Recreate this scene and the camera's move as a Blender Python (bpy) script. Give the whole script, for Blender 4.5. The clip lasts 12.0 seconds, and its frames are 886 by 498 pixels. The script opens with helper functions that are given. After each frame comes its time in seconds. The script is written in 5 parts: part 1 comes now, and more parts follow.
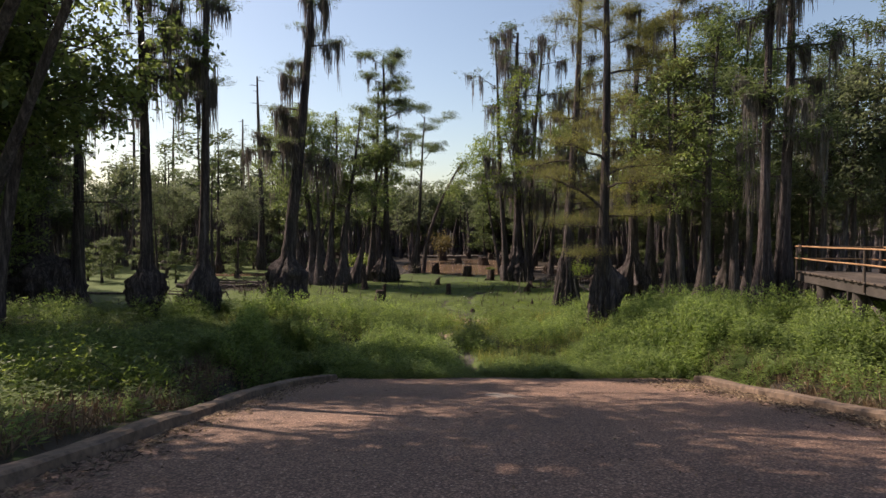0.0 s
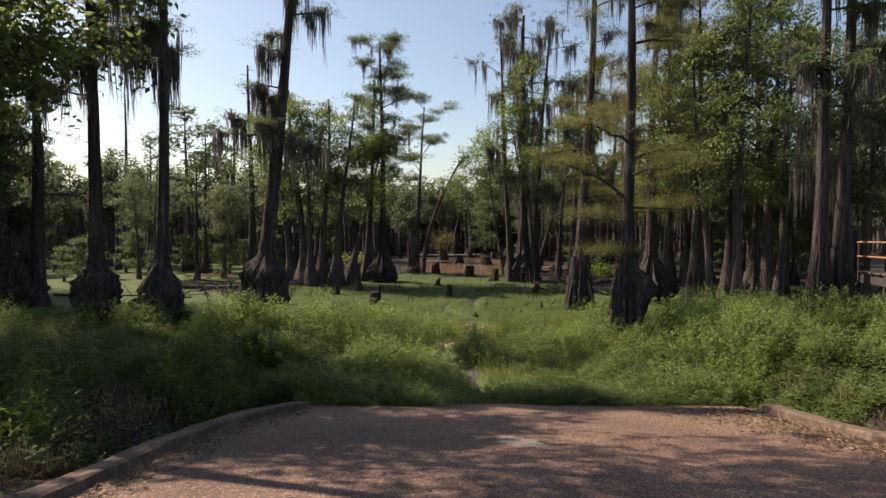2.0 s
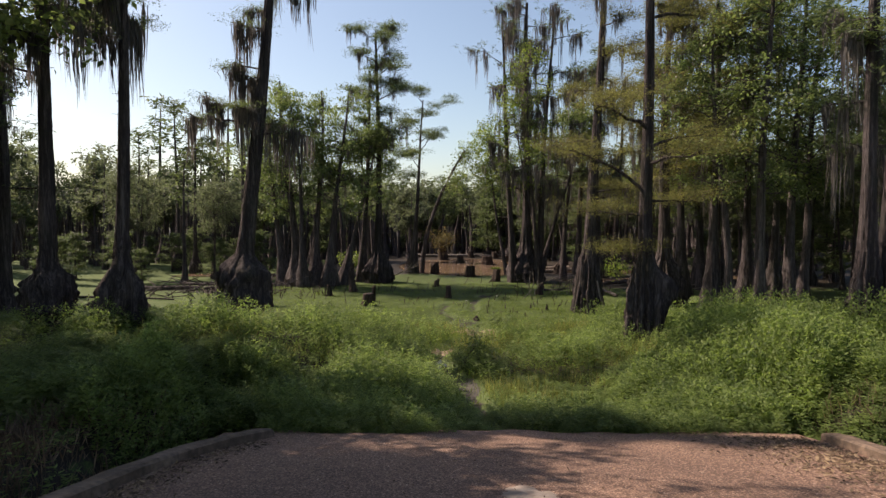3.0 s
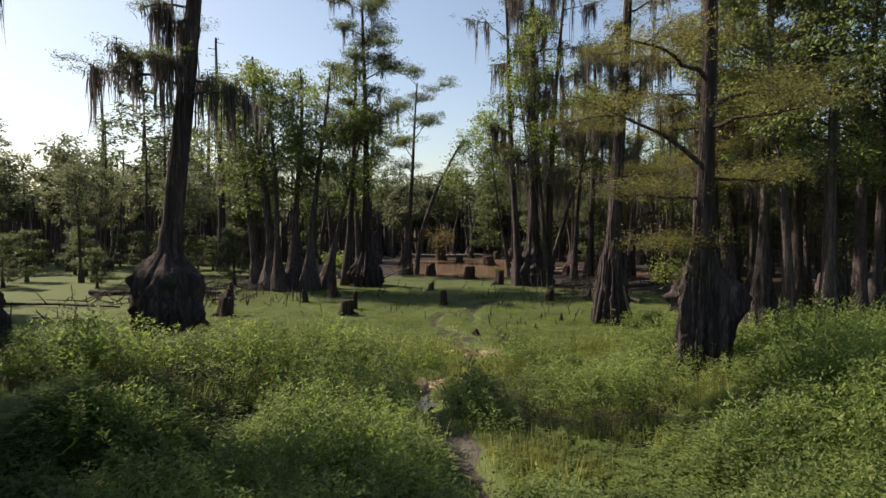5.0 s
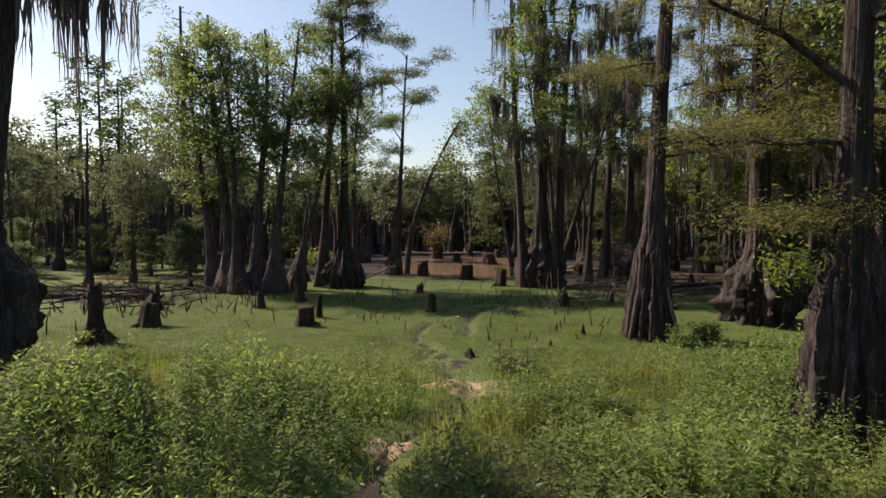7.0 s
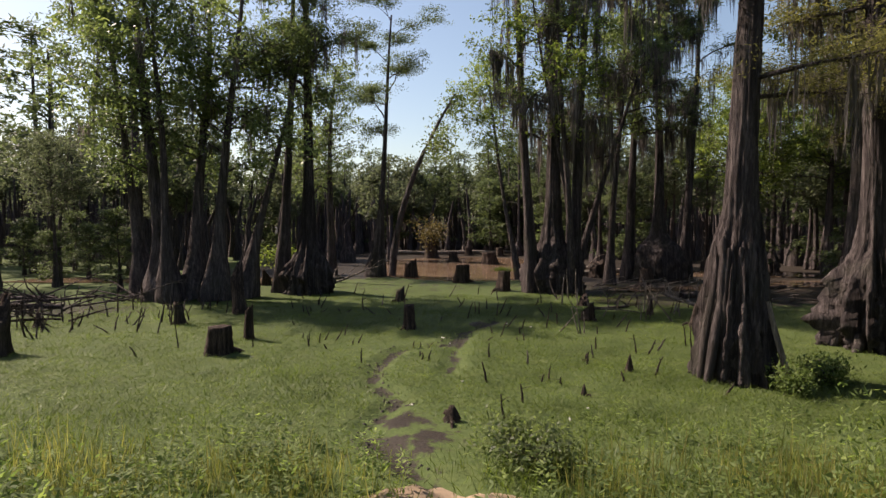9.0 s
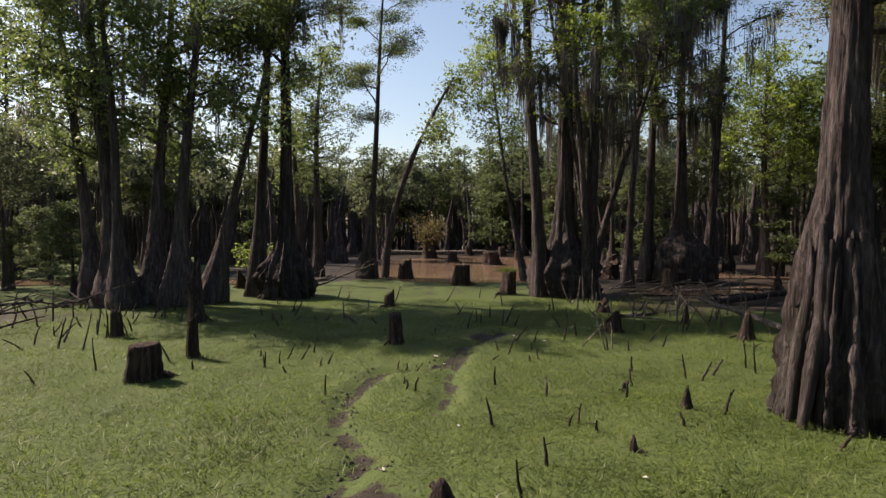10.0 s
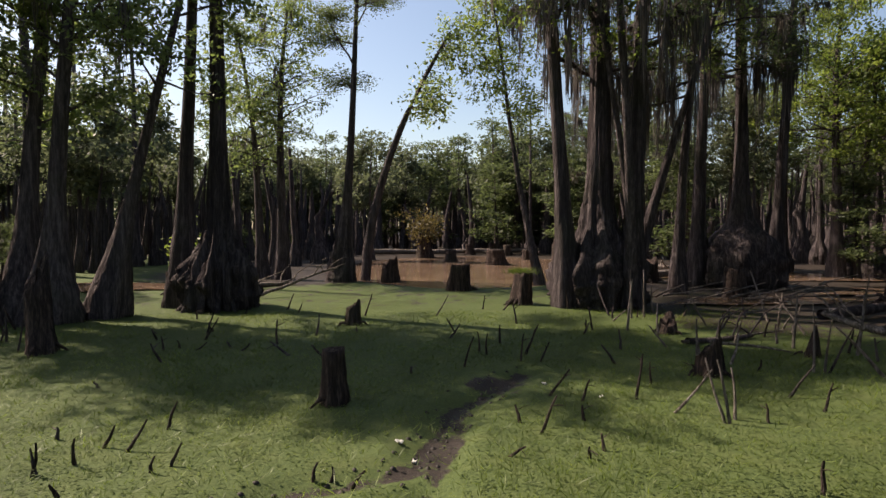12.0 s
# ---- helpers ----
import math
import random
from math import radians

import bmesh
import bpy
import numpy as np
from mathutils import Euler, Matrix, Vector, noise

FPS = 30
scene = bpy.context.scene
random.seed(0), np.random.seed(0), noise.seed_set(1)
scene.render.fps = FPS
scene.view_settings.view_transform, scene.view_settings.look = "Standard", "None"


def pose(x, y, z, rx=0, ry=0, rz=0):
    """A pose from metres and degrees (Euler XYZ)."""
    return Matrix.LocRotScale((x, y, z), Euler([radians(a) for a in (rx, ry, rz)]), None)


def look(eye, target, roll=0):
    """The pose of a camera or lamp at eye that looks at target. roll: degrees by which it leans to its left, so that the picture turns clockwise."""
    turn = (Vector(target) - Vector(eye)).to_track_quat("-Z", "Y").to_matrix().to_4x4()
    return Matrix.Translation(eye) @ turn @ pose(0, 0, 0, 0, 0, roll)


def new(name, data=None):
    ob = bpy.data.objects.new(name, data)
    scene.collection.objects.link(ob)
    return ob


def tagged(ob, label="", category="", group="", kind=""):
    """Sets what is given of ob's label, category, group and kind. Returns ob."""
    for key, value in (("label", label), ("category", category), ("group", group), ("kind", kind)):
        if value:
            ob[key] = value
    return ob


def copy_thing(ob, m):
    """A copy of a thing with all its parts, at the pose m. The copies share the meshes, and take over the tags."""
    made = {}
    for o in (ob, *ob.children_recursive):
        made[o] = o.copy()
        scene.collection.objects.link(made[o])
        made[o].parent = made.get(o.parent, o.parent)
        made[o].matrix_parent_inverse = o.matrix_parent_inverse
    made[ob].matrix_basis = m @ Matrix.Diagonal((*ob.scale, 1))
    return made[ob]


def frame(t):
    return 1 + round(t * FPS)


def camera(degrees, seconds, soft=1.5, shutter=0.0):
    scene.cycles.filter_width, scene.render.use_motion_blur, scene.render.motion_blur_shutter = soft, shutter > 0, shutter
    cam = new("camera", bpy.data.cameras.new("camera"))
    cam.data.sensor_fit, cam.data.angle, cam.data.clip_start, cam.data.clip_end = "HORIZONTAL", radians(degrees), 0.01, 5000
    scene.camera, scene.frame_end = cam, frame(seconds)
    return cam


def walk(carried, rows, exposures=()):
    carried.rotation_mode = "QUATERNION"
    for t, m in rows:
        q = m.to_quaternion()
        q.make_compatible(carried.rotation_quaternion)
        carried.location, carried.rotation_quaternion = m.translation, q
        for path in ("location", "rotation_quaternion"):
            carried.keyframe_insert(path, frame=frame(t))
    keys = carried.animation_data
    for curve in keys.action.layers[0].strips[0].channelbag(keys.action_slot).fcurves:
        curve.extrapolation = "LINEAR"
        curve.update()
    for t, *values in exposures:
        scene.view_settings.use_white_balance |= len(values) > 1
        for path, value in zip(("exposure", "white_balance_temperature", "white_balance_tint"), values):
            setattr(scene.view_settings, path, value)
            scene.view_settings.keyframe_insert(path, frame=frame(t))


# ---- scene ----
# ---- camera ----
cam = camera(73.74, 12.0, soft=1.45)
EYE, TILT = 4.0, -2.5
ROWS = [
    (0.0, 0.000, 0.000, 0.000, 0.000, 0.000, -0.00),
    (0.5, -0.009, 0.590, -0.025, 0.020, -0.013, -0.01),
    (1.0, 0.002, 1.223, -0.052, 0.060, 0.000, -0.00),
    (1.5, 0.025, 1.921, -0.059, 0.094, -0.013, -0.04),
    (2.0, 0.050, 2.678, -0.088, 0.127, -0.027, -0.01),
    (2.5, 0.097, 3.537, -0.122, 0.180, -0.013, -0.01),
    (3.0, 0.166, 4.474, -0.166, 0.234, 0.007, -0.01),
    (5.0, 0.430, 8.693, -0.259, 0.327, 0.060, 0.05),
    (5.5, 0.515, 9.843, -0.302, 0.368, 0.060, 0.05),
    (6.0, 0.610, 11.044, -0.353, 0.401, 0.060, 0.04),
    (6.5, 0.716, 12.286, -0.416, 0.414, 0.040, 0.04),
    (7.0, 0.833, 13.552, -0.481, 0.434, 0.060, 0.03),
    (9.0, 1.296, 18.894, -0.619, 0.621, 0.067, 0.11),
    (9.5, 1.346, 20.240, -0.664, 0.648, 0.114, 0.12),
    (10.0, 1.404, 21.582, -0.715, 0.695, 0.160, 0.15),
    (10.5, 1.463, 22.907, -0.760, 0.722, 0.187, 0.16),
    (11.0, 1.510, 24.224, -0.803, 0.762, 0.214, 0.17),
    (11.5, 1.562, 25.512, -0.851, 0.809, 0.261, 0.21),
    (12.0, 1.625, 26.773, -0.893, 0.862, 0.287, 0.25),
]
walk(cam, [(t, pose(0, 0, EYE, TILT) @ pose(x, y, z, 90 + pitch, roll, yaw)) for t, x, y, z, yaw, pitch, roll in ROWS],
     exposures=[(0.0, 0.8, 7450, 15), (6.0, 0.78, 7450, 14), (12.0, 0.88, 7450, 16)])

# ---- world, sun, exposure ----
SUN_LEFT, SUN_UP = 64.0, 44.0   # degrees left of straight ahead, degrees above the horizon
sky_world = bpy.data.worlds.new("sky")
scene.world = sky_world
sky_world.use_nodes = True
wn = sky_world.node_tree
sky = wn.nodes.new("ShaderNodeTexSky")
sky.sky_type = "NISHITA"
sky.sun_disc = False
sky.sun_elevation = radians(SUN_UP)
sky.sun_rotation = radians(-SUN_LEFT)
sky.air_density, sky.dust_density, sky.ozone_density = 1.1, 1.3, 2.6
wn.nodes["Background"].inputs["Strength"].default_value = 0.097
wn.links.new(sky.outputs[0], wn.nodes["Background"].inputs["Color"])

sun_dir = Vector((-math.sin(radians(SUN_LEFT)) * math.cos(radians(SUN_UP)),
                  math.cos(radians(SUN_LEFT)) * math.cos(radians(SUN_UP)), math.sin(radians(SUN_UP))))
sun_data = bpy.data.lights.new("sun", "SUN")
sun_data.energy, sun_data.angle, sun_data.color = 4.8, radians(0.6), (1.0, 0.92, 0.84)
sun = new("sun", sun_data)
sun.matrix_world = look((0, 0, 0), -sun_dir)
sun.location = sun_dir * 60


# ---- materials ----
def mat_new(name):
    m = bpy.data.materials.new(name)
    m.use_nodes = True
    return m, m.node_tree.nodes, m.node_tree.links, m.node_tree.nodes["Principled BSDF"]


def ramp_node(n, stops):
    r = n.new("ShaderNodeValToRGB")
    el = r.color_ramp.elements
    while len(el) < len(stops):
        el.new(0.5)
    for e, (p, c) in zip(el, stops):
        e.position, e.color = p, (*c, 1)
    return r


def noise_node(n, l, vec, scale, detail=4.0, rough=0.55):
    t = n.new("ShaderNodeTexNoise")
    t.inputs["Scale"].default_value, t.inputs["Detail"].default_value = scale, detail
    t.inputs["Roughness"].default_value = rough
    l.new(vec, t.inputs["Vector"])
    return t


def coords(n, l, stretch=(1, 1, 1), world=True):
    if world:
        src = n.new("ShaderNodeNewGeometry").outputs["Position"]
    else:
        src = n.new("ShaderNodeTexCoord").outputs["Object"]
    m = n.new("ShaderNodeMapping")
    m.inputs["Scale"].default_value = stretch
    l.new(src, m.inputs["Vector"])
    return m.outputs[0]


def mix_col(n, l, fac, a, b, mode="MIX"):
    m = n.new("ShaderNodeMix")
    m.data_type, m.blend_type = "RGBA", mode
    for idx, v in ((0, fac), (6, a), (7, b)):
        if isinstance(v, (int, float)):
            m.inputs[idx].default_value = v
        elif isinstance(v, tuple):
            m.inputs[idx].default_value = (*v, 1)
        else:
            l.new(v, m.inputs[idx])
    return m.outputs[2]


def bump(n, l, height, bsdf, strength=0.5, dist=0.02):
    b = n.new("ShaderNodeBump")
    b.inputs["Strength"].default_value, b.inputs["Distance"].default_value = strength, dist
    l.new(height, b.inputs["Height"])
    l.new(b.outputs[0], bsdf.inputs["Normal"])


def bark(name, dark, mid, light, fine=9.0):
    """Fibrous bark: long vertical strips, cracks between them, some green film."""
    m, n, l, p = mat_new(name)
    a = noise_node(n, l, coords(n, l, (1, 1, 0.07)), fine, 7, 0.7)
    strips = noise_node(n, l, coords(n, l, (1, 1, 0.16)), fine * 3.2, 4, 0.6)
    big = noise_node(n, l, coords(n, l), 1.1, 4)
    both = n.new("ShaderNodeMath")
    both.operation = "MULTIPLY_ADD"
    l.new(strips.outputs[0], both.inputs[0])
    both.inputs[1].default_value = 0.45
    l.new(a.outputs[0], both.inputs[2])
    r = ramp_node(n, [(0.52, dark), (0.72, mid), (0.9, light)])
    l.new(both.outputs[0], r.inputs[0])
    film = mix_col(n, l, 0.0, r.outputs[0], (0.045, 0.05, 0.028))
    rb = ramp_node(n, [(0.52, (0, 0, 0)), (0.75, (0.45, 0.45, 0.45))])
    l.new(big.outputs[0], rb.inputs[0])
    l.new(rb.outputs[0], film.node.inputs[0])
    l.new(film, p.inputs["Base Color"])
    p.inputs["Roughness"].default_value = 0.95
    p.inputs["Specular IOR Level"].default_value = 0.12
    bump(n, l, both.outputs[0], p, 1.0, 0.12)
    return m


def leafy(name, a, b, c, trans=0.4, rough=0.5, spec=0.35, glow=(1.5, 1.58, 1.05)):
    """Thin leaves: each one has its own shade between a, b and c, and lets some light through."""
    m, n, l, p = mat_new(name)
    g = n.new("ShaderNodeNewGeometry")
    r = ramp_node(n, [(0.0, a), (0.55, b), (1.0, c)])
    l.new(g.outputs["Random Per Island"], r.inputs[0])
    big = noise_node(n, l, coords(n, l), 0.7, 3)
    rb = ramp_node(n, [(0.3, (0.62, 0.62, 0.62)), (0.7, (1.25, 1.2, 1.1))])
    l.new(big.outputs[0], rb.inputs[0])
    col = mix_col(n, l, 1.0, r.outputs[0], rb.outputs[0], "MULTIPLY")
    plant = noise_node(n, l, coords(n, l), 2.6, 3)
    rp = ramp_node(n, [(0.32, (0.72, 0.76, 0.8)), (0.68, (1.22, 1.2, 1.05))])
    l.new(plant.outputs[0], rp.inputs[0])
    col = mix_col(n, l, 1.0, col, rp.outputs[0], "MULTIPLY")
    l.new(col, p.inputs["Base Color"])
    p.inputs["Roughness"].default_value = rough
    p.inputs["Specular IOR Level"].default_value = spec
    t = n.new("ShaderNodeBsdfTranslucent")
    warm = mix_col(n, l, 1.0, col, glow, "MULTIPLY")
    l.new(warm, t.inputs["Color"])
    mx = n.new("ShaderNodeMixShader")
    mx.inputs[0].default_value = trans
    l.new(p.outputs[0], mx.inputs[1])
    l.new(t.outputs[0], mx.inputs[2])
    l.new(mx.outputs[0], n["Material Output"].inputs["Surface"])
    return m


BARK = bark("cypress_bark", (0.03, 0.0245, 0.0255), (0.062, 0.05, 0.05), (0.155, 0.127, 0.123))
BARK_GREY = bark("tupelo_bark", (0.036, 0.029, 0.031), (0.08, 0.064, 0.064), (0.185, 0.152, 0.146), 11.0)
STUMP = bark("stump_wood", (0.02, 0.0155, 0.014), (0.056, 0.041, 0.036), (0.15, 0.108, 0.09), 14.0)
DEADWOOD = bark("bleached_wood", (0.08, 0.065, 0.058), (0.2, 0.165, 0.145), (0.4, 0.34, 0.3), 16.0)
LEAF_BROAD = leafy("broad_leaves", (0.088, 0.118, 0.058), (0.13, 0.166, 0.078), (0.185, 0.222, 0.108), 0.6, 0.42, 0.5)
# Brighter, yellower broad leaves: the sunlit look is put into the colour.
LEAF_BRIGHT = leafy("sunlit_broad_leaves", (0.09, 0.13, 0.04), (0.15, 0.195, 0.058), (0.225, 0.265, 0.088), 0.55)
LEAF_CYPRESS = leafy("cypress_needles", (0.066, 0.086, 0.048), (0.1, 0.126, 0.066), (0.145, 0.172, 0.09), 0.5, 0.55, 0.3, (1.25, 1.35, 1.0))
LEAF_RUST = leafy("turning_cypress_needles", (0.08, 0.084, 0.046), (0.118, 0.12, 0.063), (0.16, 0.156, 0.082), 0.6, 0.6, 0.25, (1.5, 1.48, 0.95))
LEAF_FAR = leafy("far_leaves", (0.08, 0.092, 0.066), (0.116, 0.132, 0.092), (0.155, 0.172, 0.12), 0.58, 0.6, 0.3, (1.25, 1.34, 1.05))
LEAF_YELLOW = leafy("yellowing_leaves", (0.1, 0.085, 0.038), (0.15, 0.122, 0.056), (0.21, 0.168, 0.078), 0.45, glow=(1.2, 1.15, 0.8))
MOSS = leafy("spanish_moss", (0.098, 0.089, 0.094), (0.15, 0.138, 0.144), (0.225, 0.208, 0.214), 0.4, 0.9, 0.1, (1.1, 1.06, 1.08))
WEED = leafy("weed_leaves", (0.108, 0.158, 0.06), (0.172, 0.23, 0.09), (0.25, 0.312, 0.128), 0.55, 0.6, 0.22, (1.3, 1.4, 0.9))
WEED_DRY = leafy("dry_weed_stalks", (0.085, 0.052, 0.037), (0.16, 0.105, 0.075), (0.28, 0.205, 0.15), 0.25, glow=(1.0, 0.95, 0.8))
GRASS = leafy("grass_blades", (0.09, 0.132, 0.034), (0.125, 0.174, 0.044), (0.17, 0.216, 0.062), 0.5, glow=(1.15, 1.22, 0.75))
GRASS_DRY = leafy("seeding_grass_blades", (0.13, 0.14, 0.05), (0.19, 0.19, 0.075), (0.27, 0.25, 0.115), 0.45)
CLOVER = leafy("floating_weed", (0.064, 0.094, 0.031), (0.09, 0.127, 0.04), (0.125, 0.163, 0.056), 0.45, 0.6, 0.2, (1.1, 1.15, 0.75))


def ground_material():
    m, n, l, p = mat_new("swamp_floor")
    v = coords(n, l)
    fine = noise_node(n, l, v, 28.0, 6, 0.7)
    mid = noise_node(n, l, v, 2.2, 6, 0.65)
    big = noise_node(n, l, v, 0.35, 4)
    green = ramp_node(n, [(0.3, (0.042, 0.062, 0.021)), (0.5, (0.067, 0.093, 0.03)), (0.72, (0.097, 0.124, 0.042))])
    l.new(fine.outputs[0], green.inputs[0])
    olive = mix_col(n, l, 0.0, green.outputs[0], (0.105, 0.122, 0.043))
    rb = ramp_node(n, [(0.45, (0, 0, 0)), (0.72, (0.6, 0.6, 0.6))])
    l.new(mid.outputs[0], rb.inputs[0])
    l.new(rb.outputs[0], olive.node.inputs[0])
    mud = ramp_node(n, [(0.3, (0.018, 0.014, 0.011)), (0.6, (0.04, 0.031, 0.025)), (0.8, (0.085, 0.065, 0.05))])
    l.new(fine.outputs[0], mud.inputs[0])
    # Mud mask; it also carries the shade painted between the weeds.
    at = n.new("ShaderNodeAttribute")
    at.attribute_name = "mud"
    add = n.new("ShaderNodeMath")
    add.operation = "MULTIPLY_ADD"
    l.new(mid.outputs[0], add.inputs[0])
    add.inputs[1].default_value = 1.15
    l.new(at.outputs["Fac"], add.inputs[2])
    rm = ramp_node(n, [(0.92, (0, 0, 0)), (1.0, (1, 1, 1))])
    l.new(add.outputs[0], rm.inputs[0])
    col = mix_col(n, l, rm.outputs[0], olive, mud.outputs[0])
    l.new(col, p.inputs["Base Color"])
    rr = ramp_node(n, [(0.0, (0.85, 0.85, 0.85)), (1.0, (0.65, 0.65, 0.65))])
    l.new(rm.outputs[0], rr.inputs[0])
    l.new(rr.outputs[0], p.inputs["Roughness"])
    p.inputs["Specular IOR Level"].default_value = 0.14
    bump(n, l, fine.outputs[0], p, 0.5, 0.03)
    return m


def ramp_material():
    """Worn exposed-aggregate paving, tan pebbles in grey, with paler scuffs."""
    m, n, l, p = mat_new("aggregate_paving")
    v = coords(n, l)
    vo = n.new("ShaderNodeTexVoronoi")
    vo.inputs["Scale"].default_value = 46.0
    l.new(v, vo.inputs["Vector"])
    peb = ramp_node(n, [(0.0, (0.09, 0.05, 0.037)), (0.45, (0.23, 0.135, 0.098)), (0.8, (0.36, 0.222, 0.16)), (1.0, (0.54, 0.41, 0.32))])
    l.new(vo.outputs["Color"], peb.inputs[0])
    gap = ramp_node(n, [(0.25, (1, 1, 1)), (0.6, (0.45, 0.42, 0.4))])
    l.new(vo.outputs["Distance"], gap.inputs[0])
    big = noise_node(n, l, v, 0.55, 5)
    st = ramp_node(n, [(0.35, (0.72, 0.7, 0.7)), (0.65, (1.1, 1.08, 1.05))])
    l.new(big.outputs[0], st.inputs[0])
    c = mix_col(n, l, 1.0, peb.outputs[0], gap.outputs[0], "MULTIPLY")
    c = mix_col(n, l, 1.0, c, st.outputs[0], "MULTIPLY")
    l.new(c, p.inputs["Base Color"])
    p.inputs["Roughness"].default_value = 0.85
    bump(n, l, vo.outputs["Distance"], p, 0.5, 0.006)
    return m


def plain_rough(name, dark, light, scale=6.0, stretch=(1, 1, 1), rough=0.85, dist=0.01):
    m, n, l, p = mat_new(name)
    v = coords(n, l, stretch)
    a = noise_node(n, l, v, scale, 6, 0.65)
    r = ramp_node(n, [(0.3, dark), (0.7, light)])
    l.new(a.outputs[0], r.inputs[0])
    big = noise_node(n, l, coords(n, l), 1.3, 4)
    st = ramp_node(n, [(0.35, (0.65, 0.63, 0.6)), (0.65, (1.1, 1.1, 1.1))])
    l.new(big.outputs[0], st.inputs[0])
    l.new(mix_col(n, l, 1.0, r.outputs[0], st.outputs[0], "MULTIPLY"), p.inputs["Base Color"])
    p.inputs["Roughness"].default_value = rough
    bump(n, l, a.outputs[0], p, 0.6, dist)
    return m


def water_material(name, dark, light):
    m, n, l, p = mat_new(name)
    v = coords(n, l)
    a = noise_node(n, l, v, 0.5, 4)
    r = ramp_node(n, [(0.35, dark), (0.65, light)])
    l.new(a.outputs[0], r.inputs[0])
    l.new(r.outputs[0], p.inputs["Base Color"])
    p.inputs["Roughness"].default_value = 0.12
    w = noise_node(n, l, v, 7.0, 2)
    bump(n, l, w.outputs[0], p, 0.12, 0.02)
    return m


GROUND = ground_material()
PAVING = ramp_material()
KERB = plain_rough("kerb_concrete", (0.062, 0.042, 0.031), (0.225, 0.15, 0.106), 9.0)
SCUFF = plain_rough("pale_patch_concrete", (0.17, 0.125, 0.1), (0.33, 0.265, 0.22), 9.0)
SAND = plain_rough("wet_sand", (0.22, 0.15, 0.1), (0.36, 0.26, 0.18), 8.0)
PLANK = plain_rough("weathered_planks", (0.04, 0.028, 0.022), (0.11, 0.08, 0.06), 10.0, (1, 6, 6))
# Rails far paler and more orange than the deck, coloured as sunlit wood.
RAILWOOD = plain_rough("sunlit_rail_wood", (0.2, 0.1, 0.05), (0.4, 0.22, 0.11), 10.0, (1, 6, 6))
PILE = plain_rough("pile_wood", (0.024, 0.019, 0.017), (0.07, 0.055, 0.046), 10.0, (6, 6, 1))
MUD = plain_rough("bare_mud", (0.018, 0.014, 0.011), (0.06, 0.046, 0.036), 7.0, rough=0.75)
SCRAP = plain_rough("pale_scrap", (0.5, 0.47, 0.42), (0.75, 0.72, 0.66), 20.0)
WATER = water_material("muddy_water", (0.135, 0.088, 0.06), (0.21, 0.142, 0.098))
DARK_WATER = water_material("dark_puddle_water", (0.03, 0.024, 0.02), (0.06, 0.046, 0.036))
LITTER = leafy("dead_leaves", (0.05, 0.032, 0.025), (0.12, 0.08, 0.058), (0.3, 0.22, 0.16), 0.1, 0.8, 0.2)


# ---- mesh helpers ----
def soup(name, verts, faces, material, parent=None, smooth=False):
    """One mesh object from arrays; every face has as many corners as faces has columns."""
    verts, faces = np.asarray(verts, np.float32), np.asarray(faces, np.int32)
    me = bpy.data.meshes.new(name)
    k = faces.shape[1]
    me.vertices.add(len(verts))
    me.vertices.foreach_set("co", verts.ravel())
    me.loops.add(faces.size)
    me.loops.foreach_set("vertex_index", faces.ravel())
    me.polygons.add(len(faces))
    me.polygons.foreach_set("loop_start", np.arange(len(faces), dtype=np.int32) * k)
    me.polygons.foreach_set("use_smooth", np.full(len(faces), smooth))
    me.update(calc_edges=True)
    me.materials.append(material)
    ob = new(name, me)
    if parent:
        ob.parent = parent
    return ob


class Pile:
    """Collects quads."""

    def __init__(self):
        self.v, self.f, self.n = [], [], 0

    def add(self, v, f):
        self.v.append(np.asarray(v, float))
        self.f.append(np.asarray(f) + self.n)
        self.n += len(v)
        return self

    def build(self, name, material, parent=None, smooth=False):
        return soup(name, np.concatenate(self.v), np.concatenate(self.f), material, parent, smooth)


def unit(v):
    return v / np.maximum(np.linalg.norm(v, axis=-1, keepdims=True), 1e-9)


def leaf_quads(base, along, across, length, width):
    """Pointed leaves as kite-shaped quads. base, along, across: N x 3; length, width: N."""
    length, width = np.asarray(length)[:, None], np.asarray(width)[:, None]
    mid = base + along * length * 0.42
    v = np.stack([base, mid - across * width / 2, base + along * length, mid + across * width / 2], 1).reshape(-1, 3)
    return v, np.arange(len(base) * 4).reshape(-1, 4)


def random_leaves(rng, centres, length, width, droop=0.2, flat=0.5):
    n = len(centres)
    a = rng.normal(size=(n, 3))
    a[:, 2] = a[:, 2] * (1 - flat) - droop
    a = unit(a)
    up = rng.normal(size=(n, 3)) * 0.6 + (0, 0, 1)
    s = unit(np.cross(a, up))
    k = rng.uniform(0.65, 1.3, n)
    return leaf_quads(centres, a, s, length * k, width * k)


